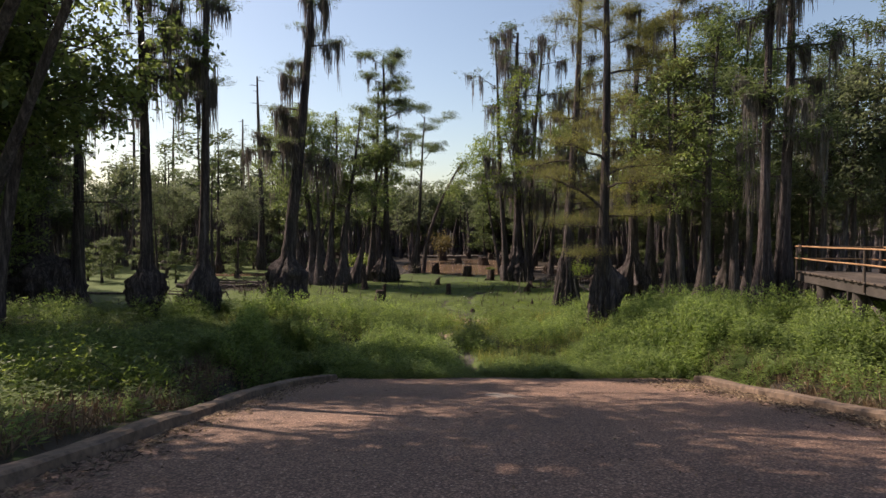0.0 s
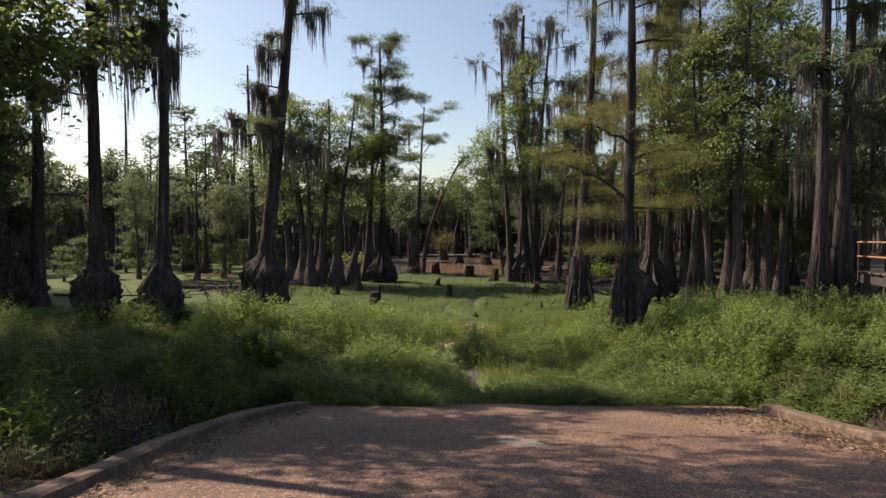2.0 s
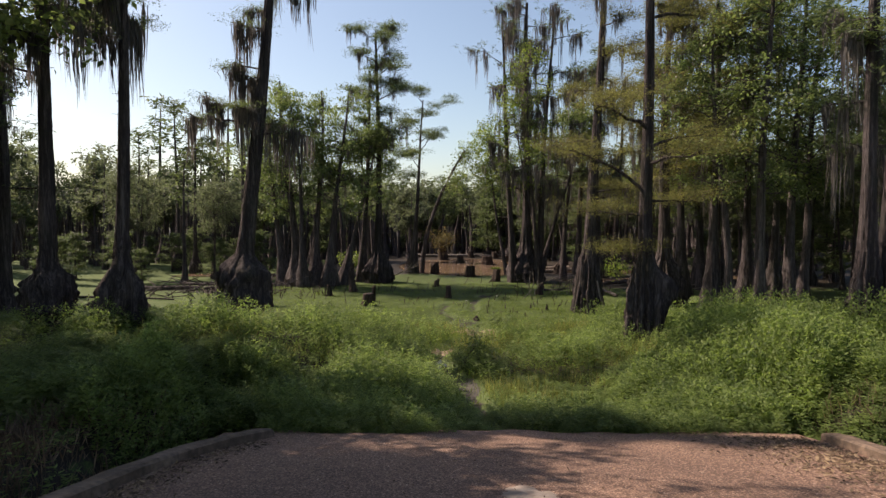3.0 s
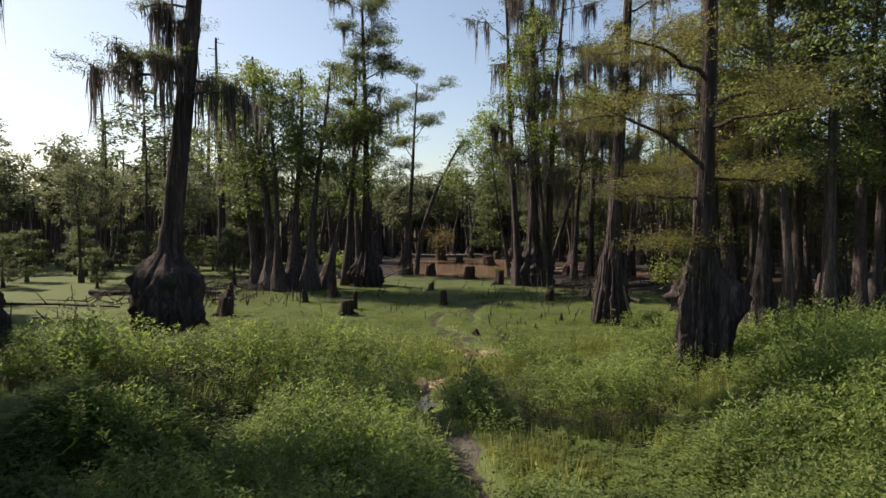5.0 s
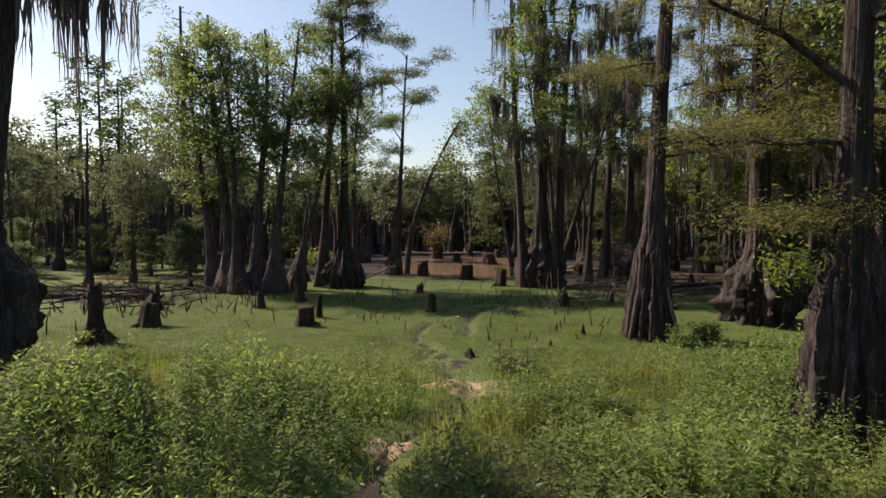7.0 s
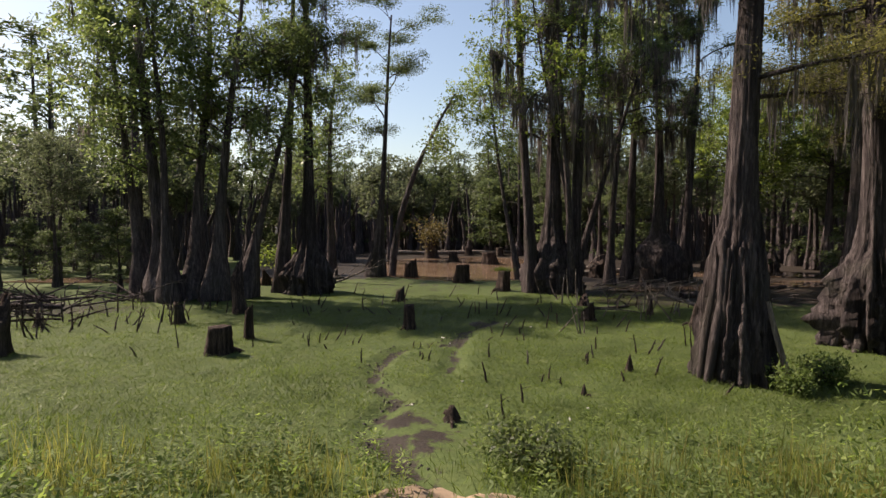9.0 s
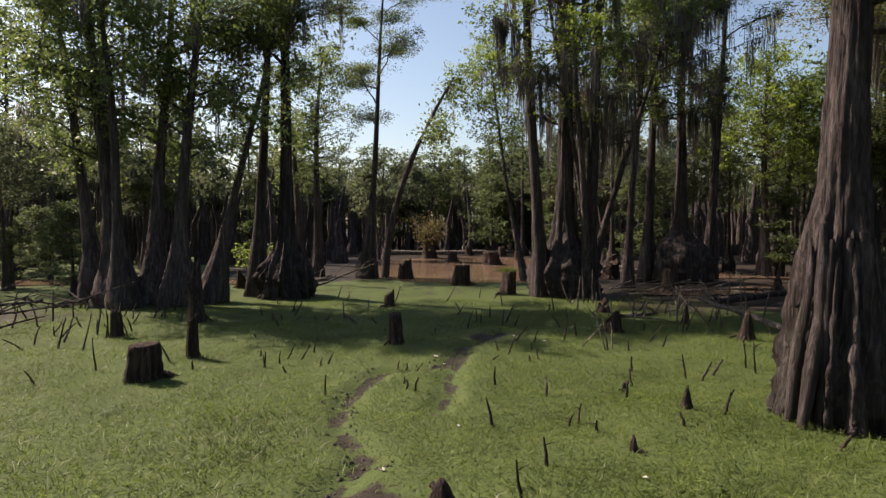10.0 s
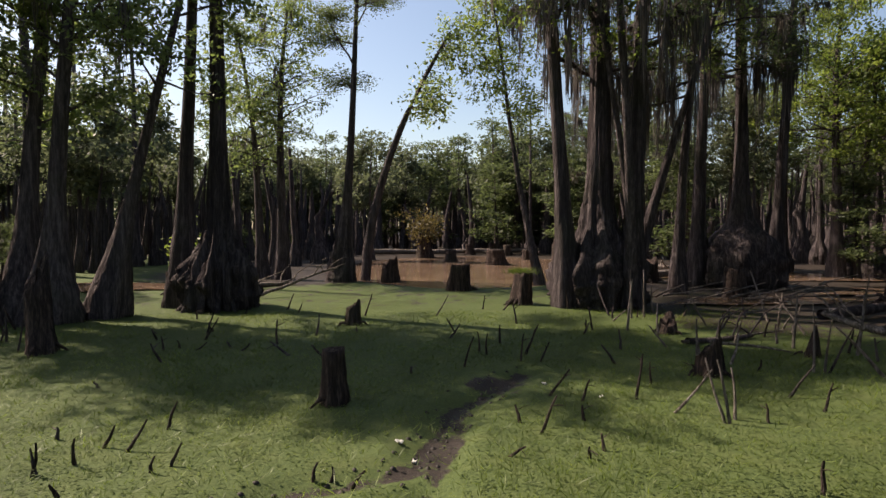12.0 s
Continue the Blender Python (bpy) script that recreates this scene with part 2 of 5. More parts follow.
def tube(points, radii, sides=7, rng=None, rough=0.0):
    """A tapered tube along points."""
    points, radii = np.asarray(points, float), np.asarray(radii, float)
    d = unit(np.gradient(points, axis=0))
    ref = np.where(np.abs(d[:, 2:3]) > 0.9, (1.0, 0, 0), (0, 0, 1.0))
    u = unit(np.cross(d, ref))
    w = np.cross(d, u)
    a = np.linspace(0, 2 * np.pi, sides, endpoint=False)
    rr = radii[:, None] * (1 + (rng.normal(size=(len(points), sides)) * rough if rng is not None else 0))
    v = points[:, None] + rr[..., None] * (np.cos(a)[None, :, None] * u[:, None] + np.sin(a)[None, :, None] * w[:, None])
    i, j = np.meshgrid(np.arange(len(points) - 1), np.arange(sides), indexing="ij")
    k = (j + 1) % sides
    f = np.stack([i * sides + j, i * sides + k, (i + 1) * sides + k, (i + 1) * sides + j], -1).reshape(-1, 4)
    return v.reshape(-1, 3), f


def box(x0, x1, y0, y1, z0, z1):
    v = [(x, y, z) for z in (z0, z1) for y in (y0, y1) for x in (x0, x1)]
    return np.array(v, float), np.array([(0, 2, 3, 1), (4, 5, 7, 6), (0, 1, 5, 4), (2, 6, 7, 3), (0, 4, 6, 2), (1, 3, 7, 5)])


def bevelled(ob, width=0.015, segments=2):
    b = ob.modifiers.new("edge", "BEVEL")
    b.width, b.segments, b.limit_method = width, segments, "ANGLE"
    return ob


def smooth01(t):
    t = np.clip(t, 0, 1)
    return t * t * (3 - 2 * t)


# ---- the lie of the land ----
RAMP_END, RAMP_FOOT, RAMP_SLOPE, RAMP_L, RAMP_R = 13.3, 15.95, 0.18, -3.15, 5.4   # the paving breaks off above the foot of its slope


def ramp_z(y):
    return np.minimum(RAMP_SLOPE * (RAMP_FOOT - y), 3.3)


CREEK = np.array([(2.6, 34.6), (1.7, 33.2), (1.3, 31.4), (0.3, 31.0), (0.0, 29.6), (0.0, 28.6), (0.55, 27.4), (0.2, 26.2),
                  (1.3, 24.3), (1.2, 23.4), (0.1, 21.4), (-0.1, 20.0), (0.4, 18.4), (0.7, 17.2), (1.0, 15.4)])


BRANCH = np.array([(1.7, 32.6), (1.5, 31.4), (1.35, 30.5), (1.4, 29.8), (1.2, 29.0)])


def creek_far(x, y):
    """Distance from the trickle that runs down the middle, and from the short arm beside it."""
    best = np.full(np.shape(x), 1e9)
    for (ax, ay), (bx, by) in [*zip(CREEK[:-1], CREEK[1:]), *zip(BRANCH[:-1], BRANCH[1:])]:
        dx, dy = bx - ax, by - ay
        t = np.clip(((x - ax) * dx + (y - ay) * dy) / (dx * dx + dy * dy), 0, 1)
        best = np.minimum(best, np.hypot(x - ax - t * dx, y - ay - t * dy))
    return best


def wave(x, y, s, seed=0.0):
    return (np.sin(x * s + seed) * np.cos(y * s * 1.13 + seed * 1.7) + 0.6 * np.sin(x * s * 2.3 + y * s * 1.9 + seed * 2.1)
            + 0.4 * np.cos(x * s * 4.1 - y * s * 3.7 + seed * 0.6)) / 2.0


def land(x, y):
    x, y = np.asarray(x, float), np.asarray(y, float)
    left = np.where(y > 9, np.minimum(1.1, 0.13 * np.maximum(27 - y, 0)), 1.1)
    right = np.minimum(0.95, 0.0125 * np.maximum(26 - y, 0) ** 2)
    side = smooth01((np.abs(x - 0.8) - 2.2) / 3.2)
    bank = np.where(x < 0.8, left, right) * side
    beside = np.where(x < 0.8, smooth01((RAMP_L - 0.2 - x) / 1.0), smooth01((x - RAMP_R - 0.2) / 1.0))
    bank = bank * np.maximum(beside, 0.12 + 0.88 * smooth01((y - 14.6) / 3.2))
    up = ramp_z(y)
    bank = np.where(y < 11, np.maximum(bank, up * smooth01((11 - y) / 3)), bank)
    inside = (x > RAMP_L - 0.25) & (x < RAMP_R + 0.25) & (y < RAMP_END + 0.1)
    apron = np.maximum(up - 0.12, 0) * smooth01((x - RAMP_L + 0.9) / 0.9) * smooth01((RAMP_R + 0.9 - x) / 0.9)
    z = np.where(inside, up - 0.12, np.where(y > RAMP_END - 0.5, np.maximum(bank, apron), bank))
    z = z + np.where(y > RAMP_END + 0.3, 0.035 * wave(x, y, 0.9) - 0.1 * smooth01(1 - creek_far(x, y) / (0.34 + 0.1 * wave(x, y, 4.7, 1))), 0)
    pond = ((x - 2.5) / 6.0) ** 2 + ((y - 55.5) / 9.5) ** 2
    return z - 0.16 * smooth01((1.25 - pond) / 0.4)


def build_ground():
    xs = np.concatenate([[-900, -500, -260, -150, -100, -75], np.linspace(-58, -24, 40), np.linspace(-23.6, -3.6, 78), np.linspace(-3.5, 5.5, 100), np.linspace(5.6, 23.6, 70), np.linspace(24, 58, 40), [75, 100, 150, 260, 500, 900]])
    ys = np.concatenate([[-400, -200, -100, -50, -25], np.linspace(-14, 12.8, 40), np.linspace(13, 38, 210), np.linspace(38.2, 48, 40), np.linspace(48.6, 90, 50), [110, 150, 220, 350, 600, 1000]])
    gx, gy = np.meshgrid(xs, ys)
    v = np.stack([gx, gy, land(gx, gy)], -1).reshape(-1, 3)
    nx = len(xs)
    i, j = np.meshgrid(np.arange(len(ys) - 1), np.arange(nx - 1), indexing="ij")
    f = np.stack([i * nx + j, i * nx + j + 1, (i + 1) * nx + j + 1, (i + 1) * nx + j], -1).reshape(-1, 4)
    ob = soup("ground", v, f, GROUND, smooth=True)
    x, y = v[:, 0], v[:, 1]
    m = 0.5 * smooth01(1.05 - creek_far(x, y) / np.maximum(0.23 + 0.1 * wave(x, y, 2.1, 3) + 0.07 * wave(x, y, 6.3, 1), 0.08))
    m = np.maximum(m, 0.55 * smooth01(1 - np.hypot(x - 2.2, (y - 34.0) * 1.2) / 1.0))
    m = np.maximum(m, 0.42 * smooth01(1.2 - np.hypot(x - 0.75, (y - 25.8) * 0.65) / 1.25))
    m = np.maximum(m, 0.75 * smooth01((y - 44 - 2.5 * np.sin(x * 0.3)) / 8) * smooth01((x + 16) / 10))
    m = np.maximum(m, 0.7 * smooth01((y - 34) / 6) * smooth01((x - 4.3) / 3))
    m = np.maximum(m, 0.5 * smooth01(1.2 - np.hypot((x + 11.5) / 6, (y - 36.5) / 2.6)))
    m = np.maximum(m, 0.3 * smooth01((y - 38) / 4) * smooth01((12 - np.abs(x)) / 5))
    m = np.maximum(m, 0.55 * smooth01((y - 60) / 10))
    # Darker soil under the weeds: shade in their gaps put into the colour.
    m = np.maximum(m, 0.45 * smooth01((24.5 - y) / 3.0) * smooth01(creek_far(x, y) / 1.5) * smooth01((17 - np.abs(x + 1)) / 3) * smooth01((y - 1) / 2))
    at = ob.data.attributes.new("mud", "FLOAT", "POINT")
    at.data.foreach_set("value", m.astype(np.float32))
    return tagged(ob, "swamp floor of short green weed, mud and bank soil darkened for weed shade", "ground", kind="structure")


build_ground()

# muddy pool
a = np.linspace(0, 2 * np.pi, 72, endpoint=False)
rr = 1.22 + 0.05 * np.sin(3 * a + 1) + 0.04 * np.sin(7 * a)
rings = np.concatenate([np.stack([2.5 + 6 * rr * k * np.cos(a), 55.5 + 9.5 * rr * k * np.sin(a), np.full(72, -0.05)], 1) for k in (0.02, 0.5, 1.0)])
i, j = np.meshgrid(np.arange(2), np.arange(72), indexing="ij")
jj = (j + 1) % 72
pool = soup("water", rings, np.stack([i * 72 + j, (i + 1) * 72 + j, (i + 1) * 72 + jj, i * 72 + jj], -1).reshape(-1, 4), WATER)


def far_pool(cx, cy, rx, ry, seed):
    rng = np.random.default_rng(seed)
    rr = 1 + 0.14 * np.sin(2 * a + rng.uniform(0, 6)) + 0.12 * np.sin(5 * a + rng.uniform(0, 6)) + 0.05 * np.sin(11 * a)
    v = np.concatenate([np.stack([cx + rx * rr * k * np.cos(a), cy + ry * rr * k * np.sin(a), np.full(72, 0.035)], 1) for k in (0.02, 0.5, 1.0)])
    f = np.stack([i * 72 + j, (i + 1) * 72 + j, (i + 1) * 72 + jj, i * 72 + jj], -1).reshape(-1, 4)
    return tagged(soup("water", v, f, WATER), "shallow muddy brown pool among the tree feet", "water", kind="structure")


far_pool(13.4, 48.6, 6.0, 2.0, 1)
far_pool(-12.0, 45.6, 6.0, 1.6, 2)
far_pool(17.5, 43.6, 5.5, 1.3, 4)
far_pool(9.6, 41.6, 2.2, 0.8, 3)
tagged(pool, "shallow muddy brown pool between the trees", "water", kind="structure")


def build_ramp():
    ys = np.concatenate([np.linspace(-16, 12, 40), np.linspace(12.2, RAMP_END, 20)])
    xs = np.linspace(RAMP_L, RAMP_R, 44)
    gx, gy = np.meshgrid(xs, ys)
    ragged = 0.13 * np.sin(xs * 1.9) + 0.08 * np.sin(xs * 5.3 + 1) + 0.25 * np.cos((xs - 1.5) / 5 * 1.4) - 0.2
    gy[-1] += ragged
    gy[-2] += ragged * 0.6
    top = np.stack([gx, gy, ramp_z(gy) + 0.008 * wave(gx, gy, 1.3)], -1)
    bot = top - (0, 0, 0.22)
    nx, ny = len(xs), len(ys)
    i, j = np.meshgrid(np.arange(ny - 1), np.arange(nx - 1), indexing="ij")
    f = np.stack([i * nx + j, i * nx + j + 1, (i + 1) * nx + j + 1, (i + 1) * nx + j], -1).reshape(-1, 4)
    n = nx * ny
    e = np.arange(nx - 1) + (ny - 1) * nx
    front = np.stack([e, e + 1, e + 1 + n, e + n], -1)
    ob = soup("road", np.concatenate([top.reshape(-1, 3), bot.reshape(-1, 3)]), np.concatenate([f, f[:, ::-1] + n, front]), PAVING)
    return tagged(ob, "boat ramp of worn tan exposed-aggregate paving", "road", kind="structure")


build_ramp()


def build_kerb(x_of, y0, y1, inner):
    """A cast kerb with a worn top, bent at its lower end. inner: +1 where the road lies to its right."""
    ys = np.linspace(y0, y1, 90)
    rng = np.random.default_rng(3 if inner > 0 else 4)
    prof = np.array([(-0.14, -0.3), (-0.13, 0.085), (-0.1, 0.112), (0.08, 0.118), (0.12, 0.095), (0.14, -0.05), (0.14, -0.3)])
    x = np.array([x_of(t) for t in ys])
    z = ramp_z(ys) + 0.012 * np.sin(ys * 2.2)
    v = np.stack([x[:, None] + prof[None, :, 0] + rng.normal(size=(90, 7)) * 0.006, np.repeat(ys[:, None], 7, 1),
                  z[:, None] + prof[None, :, 1] + rng.normal(size=(90, 7)) * 0.006], -1)
    i, j = np.meshgrid(np.arange(89), np.arange(6), indexing="ij")
    f = np.stack([i * 7 + j, i * 7 + j + 1, (i + 1) * 7 + j + 1, (i + 1) * 7 + j], -1).reshape(-1, 4)
    cap = np.array([(89 * 7, 89 * 7 + 1, 89 * 7 + 2, 89 * 7 + 6), (89 * 7 + 2, 89 * 7 + 3, 89 * 7 + 5, 89 * 7 + 6)])
    ob = soup("kerb", v.reshape(-1, 3), np.concatenate([f, cap]), KERB)
    return tagged(ob, "worn tan concrete kerb along the boat ramp", "kerb", kind="structure")


build_kerb(lambda y: RAMP_L - 0.05 + 0.75 * max(0, (y - 10.3) / 2.6) ** 2, -16, 12.9, 1)
build_kerb(lambda y: RAMP_R + 0.05 + 0.02 * max(0, y - 9), -16, 12.6, -1)


# ---- trees ----
def trunk_mesh(rng, height, r_top, r_mid, r_base, bulge_z, flutes=7, flute=0.22, lean=(0, 0), bulb=0.0, sides=28, crook=0.12, levels=38, bulb_at=None, lumps=(), shoulder=2.5, ridged=0.085, burrs=True):
    """A swamp trunk: fluted buttress at the foot (or a swollen bulb), slim shaft above. Returns quads, and the axis as a function of z."""
    t = np.linspace(0, 1, levels)
    z = height * t ** 2.0
    z[0] = -0.35
    zz = np.maximum(z, 0)
    shaft = r_mid + (r_top - r_mid) * zz / height
    flare = (r_base - r_mid) * np.exp(-(zz / bulge_z) ** 1.6)
    bz, bw = bulb_at or (bulge_z * 0.55, bulge_z * 0.42)
    swell = bulb * np.exp(-np.abs((zz - bz) / bw) ** shoulder)
    ph = rng.uniform(0, 6.28, 4)
    ax = lean[0] * (zz / height) + crook * np.sin(zz * 0.35 + ph[0]) * zz / height
    ay = lean[1] * (zz / height) + crook * np.cos(zz * 0.31 + ph[1]) * zz / height
    a = np.linspace(0, 2 * np.pi, sides, endpoint=False)
    twist = zz[:, None] * 0.12
    wavy = (np.cos(flutes * a[None] + ph[2] + twist) + 0.5 * np.cos((flutes * 2 + 1) * a[None] + ph[3] - twist)
            + 0.6 * np.cos(3 * a[None] + ph[1]))
    k = flute * np.exp(-(zz / (bulge_z * 1.5)) ** 2)[:, None]
    r = (shaft + flare + swell)[:, None] * (1 + k * wavy * 0.7 + rng.normal(size=(levels, sides)) * (0.02 + 0.35 * k * flute))
    knots = rng.normal(size=(7, sides))
    pos = np.clip(zz / 0.8, 0, 5.999)
    lo = pos.astype(int)
    strip = knots[lo] + (knots[lo + 1] - knots[lo]) * (pos - lo)[:, None]
    r = r * (1 + strip * (ridged * (0.3 + 0.7 * np.exp(-(zz / (bulge_z * 1.6)) ** 2)))[:, None])
    grown = list(lumps)
    if bulb > 0 and burrs:
        grown += [(rng.uniform(0, 360), bz + rng.normal() * bw * 0.6, bulb * rng.uniform(0.15, 0.7), rng.uniform(0.08, 0.2), bw * rng.uniform(0.1, 0.26)) for _ in range(36)]
        grown += [(rng.uniform(0, 360), bz + rng.uniform(-1, 0.9) * bw, -bulb * rng.uniform(0.12, 0.35), rng.uniform(0.05, 0.11), bw * rng.uniform(0.1, 0.4)) for _ in range(26)]
    for az, lz, amp, wa, wz in grown:
        da = (a[None] - radians(az) + np.pi) % (2 * np.pi) - np.pi
        r = r + amp * np.exp(-(da / wa) ** 2 - ((zz[:, None] - lz) / wz) ** 2)
    if sides > 40:
        rough = rng.normal(size=(26, sides))
        pos = np.clip(zz / 0.17, 0, 24.999)
        lo = pos.astype(int)
        r = r + (rough[lo] + (rough[lo + 1] - rough[lo]) * (pos - lo)[:, None]) * (0.006 + 0.03 * np.exp(-(zz / 1.9) ** 4))[:, None]
    v = np.stack([ax[:, None] + r * np.cos(a), ay[:, None] + r * np.sin(a), np.repeat(z[:, None], sides, 1)], -1).reshape(-1, 3)
    i, j = np.meshgrid(np.arange(levels - 1), np.arange(sides), indexing="ij")
    jj = (j + 1) % sides
    f = np.stack([i * sides + j, i * sides + jj, (i + 1) * sides + jj, (i + 1) * sides + j], -1).reshape(-1, 4)

    def axis(h):
        return np.array([np.interp(h, zz, ax), np.interp(h, zz, ay), h]), np.interp(h, zz, shaft)
    return v, f, axis


def limb_path(rng, start, azim, length, rise, n=7, wob=0.12):
    s = np.linspace(0, 1, n)[:, None]
    d = np.array([math.cos(azim), math.sin(azim), 0])
    side = np.array([-d[1], d[0], 0])
    p = start + d * length * s + np.array([0, 0, 1]) * (rise * length * s * (1.3 - 0.6 * s)) + side * np.cumsum(rng.normal(size=(n, 1)) * wob * length / n * 2, 0)
    p[:, 2:] += np.cumsum(rng.normal(size=(n, 1)) * wob * length / n, 0)
    p[0] = start
    return p


def along(path, s):
    k = s * (len(path) - 1)
    i = np.minimum(k.astype(int), len(path) - 2)
    return path[i] + (path[i + 1] - path[i]) * (k - i)[:, None]


def moss_strands(rng, anchors, length, width=0.025, per=14):
    """Hanging grey tassels: tapering ribbons of three quads each, the strands of one tassel of like length."""
    anchors = np.repeat(anchors, per, 0)
    n = len(anchors)
    own = np.repeat(rng.uniform(0.1, 1.0, n // per) ** 2.3, per)
    wide = 0.075 - 0.03 * own[:, None]
    anchors = anchors + rng.normal(size=(n, 3)) * wide * (1, 1, 0.6)
    L = length * own * rng.uniform(0.3, 1.0, n) * 1.9 + 0.12
    a = rng.uniform(0, 6.28, n)
    d = np.stack([np.cos(a), np.sin(a), np.zeros(n)], 1)
    w = width * rng.uniform(0.6, 1.6, n)
    rows = []
    off = np.zeros((n, 3))
    for k, (s, ww) in enumerate(((0, 0.5), (0.3, 1.0), (0.7, 0.75), (1.0, 0.12))):
        c = anchors + off - np.array([0, 0, 1]) * (L * s)[:, None]
        rows += [c - d * (w * ww / 2)[:, None], c + d * (w * ww / 2)[:, None]]
        off = off + rng.normal(size=(n, 3)) * 0.03
    v = np.stack(rows, 1)
    f = np.concatenate([np.arange(n)[:, None] * 8 + np.array([2 * k, 2 * k + 1, 2 * k + 3, 2 * k + 2]) for k in range(3)])
    return v.reshape(-1, 3), f


def puff(rng, n):
    """Points thick at the middle of a clump, with none far out."""
    return np.clip(rng.normal(size=(n, 3)), -1.7, 1.7)


def tufts(rng, n, size, lobe, each=13):
    """Points gathered in small tight tufts within a clump, with gaps between the tufts."""
    heart = puff(rng, max(2, n // each)) * size
    return heart[rng.integers(0, len(heart), n)] + puff(rng, n) * (lobe, lobe, lobe * 0.6)


def cypress(name_seed, height, r_mid, r_base, bulge_z, limbs, first, reach, bulb=0.0, flutes=7, flute=0.22, lean=(0, 0), leaves=42, leaf=(0.24, 0.05),
            moss=0, moss_len=0.9, needle=None, barkmat=None, rise=0.05, clumps=5, spread=0.42, extra_trunks=(), sides=28, snag=False, crown_shape=0.55,
            label="", low_limbs=(), bulb_at=None, split=True, lumps=(), tip=0.3, twigs=3, deep=0.5, shoulder=2.5, burrs=True, lobe=0.1):
    rng = np.random.default_rng(name_seed)
    tree = new("cypress_tree")
    v, f, axis = trunk_mesh(rng, height, r_mid * 0.22, r_mid, r_base, bulge_z, flutes, flute, lean, bulb, sides, bulb_at=bulb_at, lumps=lumps, shoulder=shoulder, levels=84 if sides > 40 else 38, ridged=0.12 if sides > 40 else 0.08, burrs=burrs)
    bm = barkmat or BARK
    soup("trunk", v, f, bm, tree, True)
    axes = [(axis, height, r_mid)]
    for (dx, dy, h2, r2, ln) in extra_trunks:
        v2, f2, ax2 = trunk_mesh(rng, h2, r2 * 0.25, r2, r2 * 1.9, bulge_z * 0.8, 5, 0.16, ln, 0, 18)
        soup("trunk", v2 + (dx, dy, 0), f2, bm, tree, True)
        axes.append((lambda h, g=ax2, o=np.array([dx, dy, 0]): (g(h)[0] + o, g(h)[1]), h2, r2))
    wood, foliage, hang = Pile(), Pile(), []
    for ax, h, r0 in axes:
        k = limbs if r0 == r_mid else max(3, limbs * 2 // 3)
        fz = first if r0 == r_mid else min(first, h * 0.55)
        heights = list(fz + (h - fz) * (np.arange(k) + rng.uniform(0.1, 0.9, k)) / k) + [h * 0.985]
        specs = [(z, rng.uniform(0, 6.28), None, None) for z in heights]
        if r0 == r_mid:
            specs += list(low_limbs)
        for z, az, ln, up in specs:
            start, r = ax(min(z, h * 0.99))
            u = np.clip((z - fz) / max(h - fz, 1e-6), 0, 1)
            ln = ln or reach * (1 - crown_shape * u) * rng.uniform(0.55, 1.15)
            path = limb_path(rng, start, az, ln, (rise if up is None else up) + rng.normal() * 0.08 + 0.25 * u)
            if split and wood.n:
                wood.build("limb", bm, tree, True)
                wood = Pile()
            wood.add(*tube(path, np.linspace(max(0.018, min(r * 0.45, 0.018 * ln + 0.012)), 0.008, len(path)), 6))
            tips = [path]
            for _ in range(twigs):
                s0 = rng.uniform(0.35, 0.9)
                b = along(path, np.array([s0]))[0]
                tw = limb_path(rng, b, az + rng.choice((-1, 1)) * rng.uniform(0.5, 1.2), ln * rng.uniform(0.25, 0.45), rise + rng.uniform(-0.2, 0.5), 5)
                wood.add(*tube(tw, np.linspace(0.014, 0.005, 5), 4))
                tips.append(tw)
            if not snag:
                for tp in tips:
                    q = max(1, clumps if tp is path else clumps // 2)
                    for c in along(tp, rng.uniform(tip, 1.05, q).clip(0, 1)):
                        m = int(leaves * rng.uniform(0.6, 1.3))
                        size = spread * rng.uniform(0.45, 1.2)
                        pts = c + (rng.normal() * 0.1, rng.normal() * 0.1, size * rng.uniform(-0.1, 0.5)) + tufts(rng, m, (size, size, size * deep), lobe)
                        foliage.add(*random_leaves(rng, pts, leaf[0], leaf[1], 0.12, 0.6))
            if moss:
                q = rng.poisson(moss)
                c = np.concatenate([along(tp, rng.uniform(0.05, 1, max(1, q // 3))) for tp in tips])
                hang.append(c)
    last = wood.build("limb" if split else "branchwork", bm, tree, True)
    if not split:
        tagged(last, kind="stuff")
    if foliage.n:
        tagged(foliage.build("crown", needle or LEAF_CYPRESS, tree), kind="stuff")
    if hang:
        v, f = moss_strands(rng, np.concatenate(hang), moss_len)
        tagged(soup("spanish_moss", v, f, MOSS, tree), "hanging grey moss", kind="stuff")
    return tagged(tree, label or "dark bald cypress with a swollen foot and drooping grey moss", "tree")


